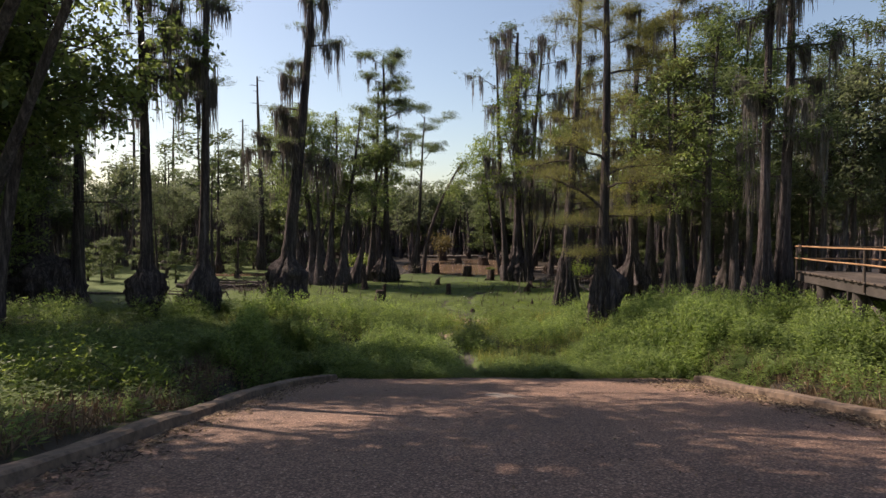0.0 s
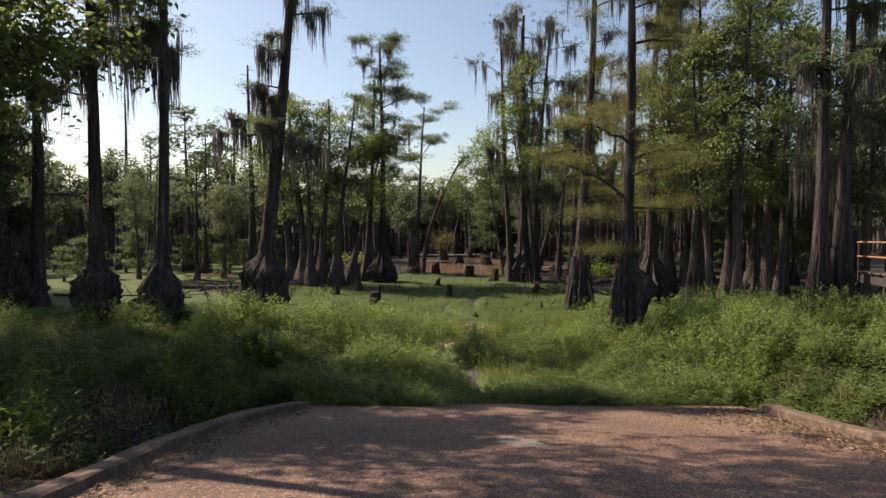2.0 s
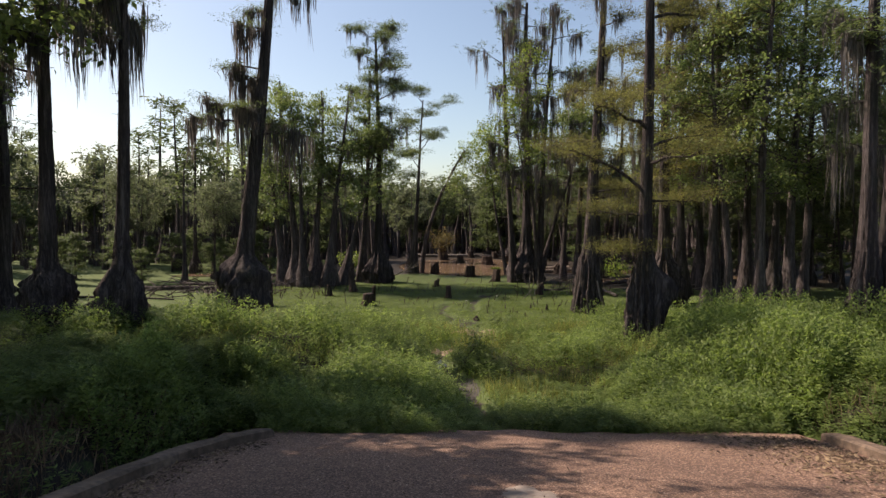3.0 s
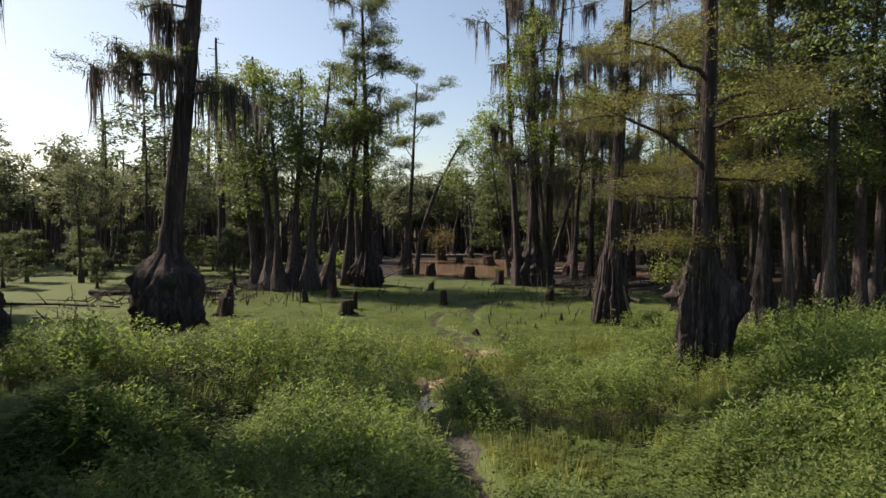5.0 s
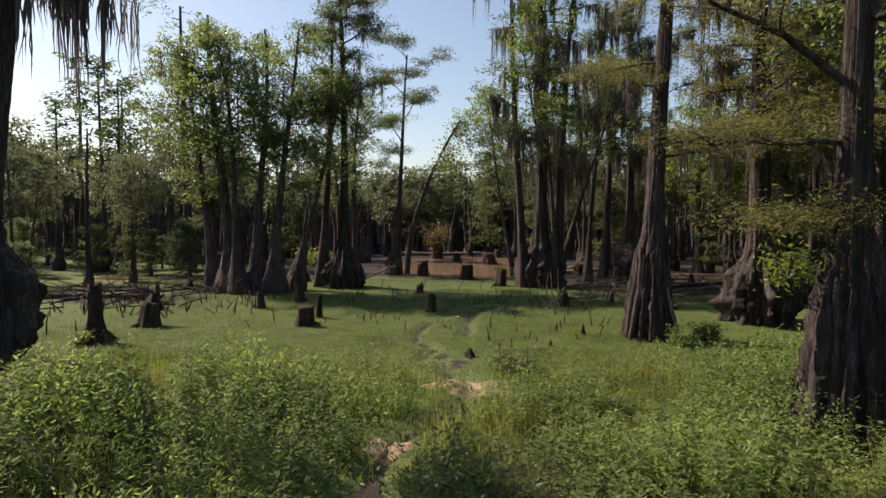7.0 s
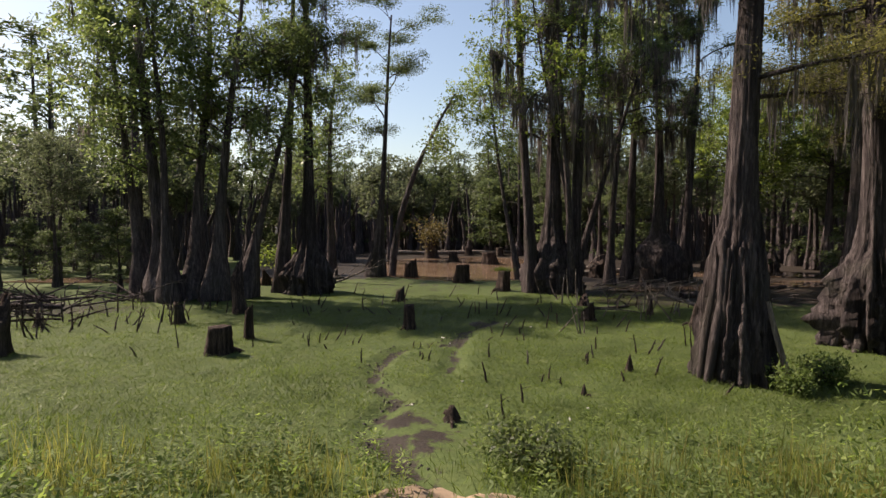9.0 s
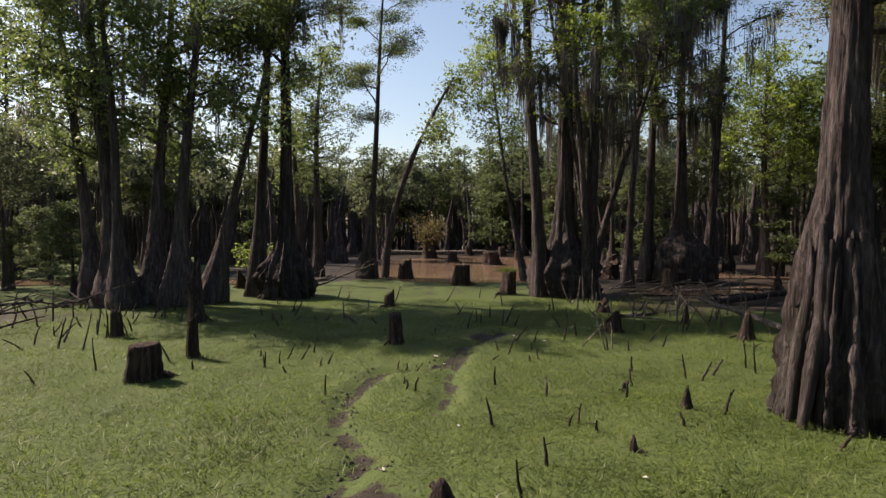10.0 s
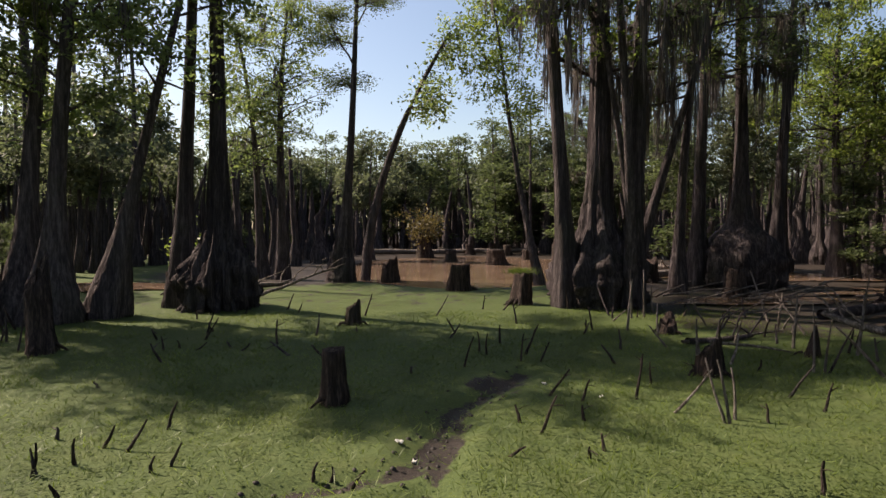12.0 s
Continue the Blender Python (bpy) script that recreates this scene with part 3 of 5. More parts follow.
def broadleaf(name_seed, trunks, crown_low, crown_r, clumps=60, leaves=46, leaf=(0.16, 0.085), mat=None, spread=0.5, moss=0, label="", fill=1.0, barkmat=None, foot=1.75, foot_z=1.1):
    """trunks: rows of dx, dy, height, radius, (lean x, lean y)."""
    rng = np.random.default_rng(name_seed)
    tree = new("tupelo_tree")
    wood, foliage, hang = Pile(), Pile(), []
    per = max(1, clumps // len(trunks))
    for dx, dy, h, r, ln in trunks:
        o = np.array([dx, dy, 0.0])
        v, f, axis = trunk_mesh(rng, h, r * 0.2, r, r * foot, foot_z, 6, 0.16, ln, 0, 20 if foot > 2 else 16, 0.3, 30 if foot > 2 else 22)
        soup("trunk", v + o, f, barkmat or BARK_GREY, tree, True)
        for _ in range(per):
            u = rng.uniform(0, 1) ** 0.85
            z = crown_low + (h * 0.98 - crown_low) * u
            start, rad = axis(z)
            prof = math.sin(math.pi * (0.16 + 0.8 * u)) ** 0.7
            L = crown_r * prof * rng.uniform(0.35, 1.1)
            path = limb_path(rng, start + o, rng.uniform(0, 6.28), L, rng.uniform(0.1, 0.7), 6, 0.18)
            wood.add(*tube(path, np.linspace(max(0.012, rad * 0.3), 0.006, 6), 5))
            for s in (0.55, 0.8, 1.0):
                c = along(path, np.array([s]))[0]
                m = int(leaves * rng.uniform(0.5, 1.5) * fill)
                pts = c + tufts(rng, m, np.array([1, 1, 0.8]) * spread * rng.uniform(0.4, 0.85), leaf[0] * 0.75, 9)
                foliage.add(*random_leaves(rng, pts, leaf[0] * 0.85, leaf[1] * 0.75, 0.55, 0.3))
            if moss and rng.uniform() < moss:
                c = along(path, rng.uniform(0.2, 1, 2))
                hang.append(c)
    tagged(wood.build("branchwork", barkmat or BARK_GREY, tree, True), kind="stuff")
    tagged(foliage.build("crown", mat or LEAF_BROAD, tree), kind="stuff")
    if hang:
        v, f = moss_strands(rng, np.concatenate(hang), 0.9)
        tagged(soup("spanish_moss", v, f, MOSS, tree), "hanging grey moss", kind="stuff")
    return tagged(tree, label or "leafy green tupelo with several dark stems", "tree")


def buttress(tree, seed, n, r0, z_top, reach, thick, barkmat=None):
    """Root legs that run down the foot of a trunk and out over the ground."""
    rng = np.random.default_rng(seed)
    trunk = next(o for o in tree.children if o.name.startswith("trunk"))
    for k in range(n):
        az = 6.28 * (k + rng.uniform(-0.3, 0.3)) / n
        d = np.array([math.cos(az), math.sin(az), 0])
        zt = z_top * rng.uniform(0.6, 1.1)
        s = np.linspace(0, 1, 8)[:, None]
        path = d * (r0 * 0.8 + (reach - r0 * 0.8) * s ** 2.2) + np.array([0, 0, 1]) * (zt * (1 - s) - 0.12 * s) + np.cumsum(rng.normal(size=(8, 3)) * 0.018, 0)
        soup("buttress_root", *tube(path, thick * rng.uniform(0.7, 1.2) * np.array([0.35, 0.7, 0.9, 1, 1, 0.95, 0.85, 0.5]), 9, rng, 0.07), barkmat or BARK, trunk, True)
    return trunk


def stand(tree, x, y, turn=0.0, sink=0.0):
    tree.matrix_world = pose(x, y, float(land(x, y)) - sink, 0, 0, turn)
    return tree


# the near cypresses along the bank
stand(cypress(11, 12.5, 0.2, 0.24, 0.7, 14, 5.8, 1.6, bulb=0.29, bulb_at=(0.72, 0.54), shoulder=4.0, flutes=6, sides=48, moss=15, moss_len=1.0, leaves=150, leaf=(0.055, 0.02), spread=0.3, deep=0.22, lobe=0.07, twigs=4,
              label="tall dark cypress with a round swollen foot, moss on its limbs"), -9.25, 18.4, sink=-0.15)
stand(cypress(12, 12.5, 0.17, 0.26, 1.0, 14, 6.6, 1.5, bulb=0.24, bulb_at=(0.62, 0.7), shoulder=3.5, flutes=7, sides=48, moss=9, moss_len=1.1, lean=(0.6, 0), leaves=150, leaf=(0.055, 0.02), spread=0.28, deep=0.22, lobe=0.07, rise=-0.1,
              label="slim dark cypress with a rounded foot and hanging moss"), -7.55, 18.3, sink=-0.12)
stand(cypress(13, 13.5, 0.26, 0.42, 0.9, 11, 6.0, 1.5, bulb=0.33, bulb_at=(1.1, 0.78), shoulder=4.5, flutes=8, flute=0.22, lumps=((190, 1.75, 0.2, 0.4, 0.25), (230, 1.4, 0.14, 0.3, 0.3), (10, 1.3, 0.16, 0.3, 0.3), (300, 1.6, 0.14, 0.3, 0.25)), sides=64, moss=15, moss_len=1.0, lean=(1.3, 0.3), leaves=170, leaf=(0.05, 0.018), spread=0.28, deep=0.16, lobe=0.06,
              low_limbs=((5.7, 3.3, 1.9, None), (5.5, 0.2, 1.3, None), (5.9, 1.2, 1.0, None), (6.2, 2.9, 1.5, 0.1)),
              label="dark cypress with a gnarled burred foot and a mossy crown"), -5.9, 21.65)
stand(cypress(14, 16, 0.19, 0.3, 1.8, 10, 6.0, 2.3, bulb=0.16, bulb_at=(0.85, 1.35), shoulder=5.0, burrs=False, flutes=11, flute=0.24, lumps=((352, 1.4, 0.58, 0.42, 0.36), (325, 1.75, 0.26, 0.3, 0.3), (185, 1.35, 0.06, 0.25, 0.3), (300, 1.0, 0.16, 0.3, 0.35)), sides=72, moss=0, needle=LEAF_RUST, leaves=190, clumps=6, twigs=5, tip=0.3, spread=0.5, deep=0.16, leaf=(0.07, 0.016), rise=0.2,
              low_limbs=((4.1, 3.3, 2.4, 0.62), (3.5, 2.7, 1.8, 0.15), (3.9, 0.4, 1.8, 0.1), (4.9, 5.2, 2.0, 0.2), (2.6, 3.0, 0.7, 0.1), (5.3, 0.0, 2.2, 0.2), (5.8, 3.8, 2.4, 0.2)),
              label="reddish-barked cypress with a fluted foot and rust-green feathery limbs"), 5.57, 20.5)
buttress(bpy.data.objects["cypress_tree.003"], 2, 11, 0.44, 1.9, 0.54, 0.08)
stand(cypress(15, 16, 0.26, 0.46, 1.9, 12, 6.0, 2.2, bulb=0.1, bulb_at=(0.95, 1.4), shoulder=5.0, burrs=False, flutes=15, flute=0.24, lumps=((190, 2.1, 0.12, 0.35, 0.3), (320, 1.2, 0.1, 0.25, 0.3)), moss=3, leaves=180, clumps=6, twigs=5, tip=0.25, spread=0.48, deep=0.2, leaf=(0.07, 0.016), lean=(0.6, 0.2), needle=LEAF_RUST, sides=80,
              low_limbs=((4.6, 0.3, 2.2, 0.1), (4.9, 5.6, 2.2, 0.1), (5.2, 0.9, 2.0, 0.1)),
              label="brown cypress with a deeply fluted flared foot"), 6.0, 28.6)
shredded = buttress(bpy.data.objects["cypress_tree.004"], 1, 17, 0.44, 2.2, 0.64, 0.075)
soup("bark_strip", *tube(np.array([(0.22, -0.62, 1.35), (0.3, -0.68, 0.9), (0.42, -0.74, 0.4), (0.55, -0.78, -0.1)]), (0.03, 0.045, 0.05, 0.04), 8), DEADWOOD, shredded, True)["label"] = "loose pale strip of bark"
stand(cypress(16, 14, 0.17, 0.46, 1.5, 12, 5.0, 1.9, flutes=9, flute=0.28, sides=56, moss=8, leaves=60, leaf=(0.16, 0.035)), 9.75, 17.9)
stand(cypress(17, 15, 0.19, 0.46, 1.5, 14, 4.6, 2.0, flutes=8, flute=0.28, sides=56, moss=10, moss_len=1.2, leaves=60, leaf=(0.16, 0.035)), 10.6, 18.4)
stand(cypress(18, 15, 0.28, 0.6, 1.5, 17, 5.0, 3.0, bulb=0.34, bulb_at=(0.9, 0.9), flutes=12, flute=0.25, sides=72, moss=10, leaves=90, clumps=6, twigs=4, spread=0.5, deep=0.35, leaf=(0.15, 0.027), needle=LEAF_RUST,
              label="massive dark cypress with a broad burred foot"), 10.0, 31.0)
buttress(bpy.data.objects["cypress_tree.007"], 3, 12, 0.5, 1.5, 0.95, 0.12)
stand(cypress(19, 13, 0.5, 0.6, 1.2, 15, 3.4, 2.8, bulb=0.8, bulb_at=(1.15, 1.0), shoulder=4.0, flutes=7, flute=0.22, sides=72, moss=9, leaves=80, leaf=(0.17, 0.04), extra_trunks=((1.1, 0.6, 11, 0.32, (0.5, 0)), (-1.0, 0.3, 12, 0.36, (-0.6, 0))),
              label="massive dark cypress clump with a bulging black foot"), -17.6, 25.8)
stand(broadleaf(20, ((0, 0, 12, 0.2, (0.4, -0.3)), (0.6, -0.5, 11, 0.17, (1.2, -1.0))), 3.0, 3.2, 120, 60, (0.2, 0.11)), -20.5, 26.0)
stand(cypress(21, 15, 0.34, 1.0, 1.6, 16, 3, 2.8, moss=8, leaves=60), -22.5, 30.5)
stand(broadleaf(22, ((0, 0, 11.4, 0.26, (0.8, 0.2)), (0.5, 0.6, 10.6, 0.2, (2.0, 0.3)), (-0.6, 1.2, 10.6, 0.2, (-0.5, 1.2))), 4.4, 4.1, 190, 70, (0.23, 0.14), spread=0.55,
                label="large-leaved dark tree beside the boat ramp"), -12.5, 14.9)
stand(broadleaf(24, ((0, 0, 12, 0.24, (1.8, -0.3)), (0.7, -0.6, 11, 0.2, (2.6, -0.8))), 6.8, 4.0, 130, 50, (0.22, 0.13), label="large-leaved dark tree beside the boat ramp"), -12.0, 8.4)
stand(broadleaf(23, ((0, 0, 11, 0.2, (0.4, -0.3)), (0.8, -0.5, 10, 0.17, (0.6, -0.4))), 1.8, 3.0, 130, 60, (0.2, 0.11), label="dense dark tree by the swamp's edge"), -18.2, 23.0)

# Crown mostly out of view; tree added and leaned to shade the paving.
stand(broadleaf(26, ((0, 0, 11.6, 0.22, (7.5, -2.5)), (0.4, 0.8, 11.4, 0.18, (6.4, -1.6)), (0.2, -0.5, 11.2, 0.18, (5.2, -4.0))), 8.4, 3.0, 128, 54, (0.2, 0.11), label="tall dark tree leaning over the boat ramp, added for its shade"), -12.2, 12.6)

# clumps across the swamp
stand(broadleaf(30, ((0, 0, 12, 0.26, (-1.0, 0.4)), (0.9, 0.4, 11.5, 0.22, (0.2, 0.5)), (1.8, -0.2, 11, 0.2, (1.0, 0)), (-0.9, 0.6, 10.5, 0.2, (-1.6, 0.3)),
                     (2.5, 0.6, 9.5, 0.16, (2.0, 0.4)), (0.4, -0.5, 10.5, 0.16, (-0.4, -0.6))), 4.0, 2.5, 205, 80, (0.165, 0.09), moss=0.2, foot=2.9, foot_z=1.25,
                label="clump of dark tupelo stems under a full green crown"), -8.4, 38.8)
stand(cypress(31, 15.3, 0.22, 0.46, 2.0, 11, 7.0, 2.3, bulb=0.32, bulb_at=(0.7, 0.75), flutes=11, flute=0.28, sides=72, moss=4, extra_trunks=((-1.1, 0.3, 13, 0.2, (0.7, 0)),), leaves=210, clumps=4, leaf=(0.1, 0.036), tip=0.5, rise=0.45, crown_shape=0.15, spread=0.42, lobe=0.12, twigs=4, deep=0.24,
              label="twin-stemmed cypress with a broad dark foot and flat-topped crown"), -3.95, 40.8)
buttress(bpy.data.objects["cypress_tree.010"], 5, 15, 0.5, 1.45, 0.98, 0.1)
stand(cypress(32, 12.5, 0.17, 0.5, 1.6, 9, 6.6, 2.2, moss=0, lean=(0.9, 0), leaves=200, leaf=(0.1, 0.036), clumps=4, tip=0.5, rise=0.45, crown_shape=0.15, spread=0.42, lobe=0.12, deep=0.24, twigs=4, label="slim leaning cypress with open flat sprays"), -2.25, 47.4)
stand(broadleaf(33, ((0, 0, 10.5, 0.2, (0.3, 0)), (-0.8, 0.3, 9.5, 0.17, (-0.8, 0.2))), 4.0, 2.2, 110, 50, (0.15, 0.08), moss=0.1), -4.7, 48.5)
stand(cypress(34, 17, 0.3, 0.75, 1.8, 18, 5.6, 3.7, flutes=9, bulb=0.3, bulb_at=(0.8, 0.8), sides=56, moss=12, moss_len=1.3, leaves=48, leaf=(0.15, 0.035), crown_shape=0.35,
              extra_trunks=((-0.75, -0.3, 15.5, 0.2, (-0.9, 0)), (0.7, -0.2, 16, 0.22, (0.8, 0.2)), (0.8, 0.5, 9, 0.14, (2.6, 0))),
              label="clump of joined cypress stems hung with thick grey moss"), 5.15, 41.0)
stand(broadleaf(35, ((0, 0, 13.5, 0.12, (-1.0, -2.6)), (0.3, 0.3, 11, 0.1, (-1.8, -1.4))), 5.6, 2.5, 66, 44, (0.15, 0.085), LEAF_BRIGHT, label="sunlit yellow-green young tree"), 5.75, 40.4)
stand(broadleaf(40, ((0, 0, 11, 0.12, (-1.8, 2.4)),), 5.6, 2.0, 46, 50, (0.16, 0.09), LEAF_BRIGHT, label="slim bright-leaved tree leaning over the pool"), 4.6, 46.6)
stand(broadleaf(39, ((0, 0, 10.0, 0.2, (0.3, 0.2)), (0.9, 0.5, 8.8, 0.16, (0.9, 0))), 4.0, 2.8, 130, 50, (0.17, 0.1), LEAF_BRIGHT, label="sunlit round-crowned green tree"), 15.6, 48.4)
stand(cypress(36, 15, 0.24, 0.85, 1.7, 14, 6.0, 3.2, bulb=0.4, bulb_at=(0.9, 0.9), shoulder=4.0, moss=15, moss_len=1.3, leaves=96, leaf=(0.16, 0.035), extra_trunks=((-1.2, 0.2, 14, 0.22, (0.2, 0)), (1.3, 0.3, 13, 0.2, (0.5, 0)))), 10.6, 45.3)
stand(broadleaf(42, ((0, 0, 11.5, 0.15, (0.5, 0.2)),), 6.2, 2.3, 60, 60, (0.17, 0.095), label="dark green leafy tree among the mossy cypresses"), 7.9, 43.2)
stand(broadleaf(43, ((0, 0, 10.6, 0.2, (0.3, 0.2)), (0.9, 0.5, 9.4, 0.16, (0.9, 0))), 4.2, 2.9, 130, 50, (0.17, 0.1), LEAF_BRIGHT, label="sunlit round-crowned green tree"), 19.4, 47.2)
stand(broadleaf(37, ((0, 0, 13, 0.2, (0.3, 0.2)), (0.7, 0.5, 12, 0.18, (0.9, 0))), 4.5, 2.9, 115, 56, (0.16, 0.09),
                label="tall full-crowned green tree"), 13.6, 27.5)
stand(broadleaf(38, ((0, 0, 13.5, 0.2, (0.3, 0.2)), (-0.8, 0.5, 11, 0.16, (-0.6, 0))), 4.0, 2.8, 100, 56, (0.16, 0.09)), 11.6, 26.0)


stand(cypress(25, 14, 0.22, 0.6, 1.5, 16, 5.0, 2.9, flutes=9, moss=6, leaves=80, leaf=(0.16, 0.028), needle=LEAF_RUST), 12.2, 34.8)
stand(cypress(26, 13.5, 0.2, 0.55, 1.4, 15, 4.8, 2.7, flutes=8, moss=6, leaves=60, leaf=(0.2, 0.04)), 14.0, 31.6)
stand(cypress(28, 14, 0.2, 0.5, 1.4, 15, 5.2, 2.7, flutes=9, moss=6, leaves=110, leaf=(0.15, 0.028), clumps=8, deep=0.4, needle=LEAF_RUST), 10.9, 28.2)
stand(cypress(29, 13.5, 0.2, 0.5, 1.4, 15, 5.2, 2.7, flutes=9, moss=6, leaves=100, leaf=(0.16, 0.03), clumps=8, deep=0.4, needle=LEAF_RUST), 14.4, 37.6)
stand(broadleaf(27, ((0, 0, 12, 0.18, (0.3, 0.2)), (-0.5, 0.6, 11, 0.15, (-0.7, 0.4))), 4.6, 2.6, 110, 50, (0.17, 0.09)), 14.6, 36.0)

# leaning tree over the clearing
def leaning_tree():
    rng = np.random.default_rng(41)
    tree = new("leaning_tree")
    s = np.linspace(0, 1, 12)
    path = np.stack([0.4 + 3.2 * s ** 1.5, 0.3 * np.sin(3 * s), 9.3 * s ** 0.8 - 0.2], 1)
    soup("trunk", *tube(path, np.linspace(0.19, 0.05, 12), 12, rng, 0.04), BARK_GREY, tree, True)
    wood, leaves = Pile(), Pile()
    for k in range(16):
        b = along(path, np.array([rng.uniform(0.62, 1.0)]))[0]
        p = limb_path(rng, b, rng.uniform(-1.3, 1.3), rng.uniform(0.6, 1.8), rng.uniform(-0.1, 0.6), 6, 0.2)
        wood.add(*tube(p, np.linspace(0.03, 0.006, 6), 5))
        for c in along(p, np.array([0.5, 0.8, 1.0])):
            leaves.add(*random_leaves(rng, c + rng.normal(size=(38, 3)) * 0.3, 0.17, 0.09, 0.4, 0.3))
    tagged(wood.build("branchwork", BARK_GREY, tree, True), kind="stuff")
    tagged(leaves.build("crown", LEAF_BROAD, tree), kind="stuff")
    return tagged(tree, "slender tree leaning over the clearing, leafy tip", "tree")


stand(leaning_tree(), -2.0, 48.6)

# wider woodland: a few patterns repeated with their own turn and size
PATTERNS = [
    cypress(51, 13, 0.17, 0.42, 1.3, 13, 5.2, 2.3, bulb=0.12, moss=4, leaves=40, leaf=(0.2, 0.05), clumps=5, sides=24, flutes=8, flute=0.3, split=False, deep=0.7, tip=0.15, rise=0.2, label="tall cypress of the surrounding woods"),
    cypress(52, 12, 0.15, 0.38, 1.2, 12, 4.8, 2.5, bulb=0.12, moss=8, leaves=40, leaf=(0.2, 0.05), clumps=5, sides=24, flutes=9, flute=0.3, split=False, deep=0.7, tip=0.15, rise=0.15, label="mossy cypress of the surrounding woods"),
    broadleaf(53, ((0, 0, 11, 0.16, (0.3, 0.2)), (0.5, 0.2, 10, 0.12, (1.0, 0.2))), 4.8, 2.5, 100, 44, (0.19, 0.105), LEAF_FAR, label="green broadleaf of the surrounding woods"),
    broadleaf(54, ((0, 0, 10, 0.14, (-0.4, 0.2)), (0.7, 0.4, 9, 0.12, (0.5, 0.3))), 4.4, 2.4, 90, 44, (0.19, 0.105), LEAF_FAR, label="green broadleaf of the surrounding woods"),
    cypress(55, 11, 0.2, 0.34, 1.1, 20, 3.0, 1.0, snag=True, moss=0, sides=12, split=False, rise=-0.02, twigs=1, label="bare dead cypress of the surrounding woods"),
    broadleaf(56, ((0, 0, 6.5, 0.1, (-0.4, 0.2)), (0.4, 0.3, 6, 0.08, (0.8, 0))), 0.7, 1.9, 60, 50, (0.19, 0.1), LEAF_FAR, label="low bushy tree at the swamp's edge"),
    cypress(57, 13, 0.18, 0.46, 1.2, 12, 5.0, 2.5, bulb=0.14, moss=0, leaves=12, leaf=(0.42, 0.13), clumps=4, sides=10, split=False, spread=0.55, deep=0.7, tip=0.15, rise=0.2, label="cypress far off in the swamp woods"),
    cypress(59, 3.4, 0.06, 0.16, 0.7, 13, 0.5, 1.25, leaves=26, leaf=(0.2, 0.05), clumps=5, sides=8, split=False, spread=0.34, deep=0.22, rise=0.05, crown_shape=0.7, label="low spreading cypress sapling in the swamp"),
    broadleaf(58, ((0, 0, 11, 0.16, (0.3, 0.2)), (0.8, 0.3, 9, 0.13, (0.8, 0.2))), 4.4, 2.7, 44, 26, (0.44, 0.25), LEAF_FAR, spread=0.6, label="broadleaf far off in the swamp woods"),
]
for p in PATTERNS:
    tagged(p, group="surrounding woods")
used = [False] * len(PATTERNS)


def grow(kind, x, y, size, turn):
    m = pose(x, y, float(land(x, y)) - 0.05, 0, 0, turn) @ Matrix.Diagonal((size, size, size, 1))
    if not used[kind]:
        used[kind] = True
        PATTERNS[kind].matrix_world = m
        return PATTERNS[kind]
    ob = copy_thing(PATTERNS[kind], pose(0, 0, 0))
    ob.matrix_basis = m
    return ob


wrng = np.random.default_rng(77)


def scatter(n, x0, x1, y0, y1, kinds, sizes, gap, keep=lambda x, y: True):
    placed = []
    tries = 0
    while len(placed) < n and tries < n * 40:
        tries += 1
        x, y = wrng.uniform(x0, x1), wrng.uniform(y0, y1)
        if not keep(x, y) or any((x - a) ** 2 + (y - b) ** 2 < gap * gap for a, b in placed):
            continue
        placed.append((x, y))
        grow(int(wrng.choice(kinds)), x, y, wrng.uniform(*sizes), wrng.uniform(0, 360))


scatter(17, 11.5, 32, 22, 33.5, [0, 0, 1, 2, 3], (0.95, 1.2), 2.3, lambda x, y: x > 0.45 * y and (x > 14.5 or y > 30))
scatter(27, 12.5, 30, 34, 52, [0, 1, 2, 3, 0], (0.6, 0.82), 2.0, lambda x, y: x > 12.5 and not (0.48 * (y - 25.5) < x - 1.56 < 0.92 * (y - 25.5) and y < 49.5))
scatter(36, 12, 52, 50, 70, [6, 8, 6, 2, 1], (0.6, 0.85), 2.3, lambda x, y: x < 0.9 * (y - 20) and not (x < 17 and y < 60))
scatter(44, -56, -13, 46, 72, [6, 8, 8, 6, 4], (0.72, 1.0), 2.6, lambda x, y: y > 44 - 0.1 * x)
scatter(46, -14, 14, 60, 84, [6, 6, 8, 8], (0.6, 0.85), 2.2, lambda x, y: (abs(x - 2.2) > 4.5 or y > 70) and not (-13 < x < 3 and 62 < y < 73))
scatter(70, -80, 75, 72, 104, [6, 8, 8], (0.7, 0.95), 3.0)
scatter(10, -22, -9, 40, 58, [0, 3, 4, 7], (0.6, 0.8), 2.4, lambda x, y: x < -11)
scatter(8, -36, -24, 14, 34, [6, 8], (1.0, 1.2), 3.5)


scatter(15, -34, -9.5, 39, 56, [7], (0.6, 1.0), 2.0, lambda x, y: x < -0.27 * y)
scatter(9, 7.5, 26, 36, 56, [7], (0.9, 1.6), 2.0, lambda x, y: x > 0.62 * (y - 26.7) + 5.5 or y > 47)
scatter(18, -14, 14, 63, 76, [7], (1.3, 2.0), 1.8, lambda x, y: abs(x - 2.2) > 2 and not (-12 < x < 3 and y < 72))
scatter(9, -34, -17, 22, 36, [6, 8, 5], (0.9, 1.2), 3.0, lambda x, y: x < -0.75 * y)
for x, y, size, turn in ((-17.5, 17.2, 1.15, 10), (-18.6, 12.6, 1.1, 120), (-16.0, 7.0, 1.1, 220)):
    grow(2, x, y, size, turn)
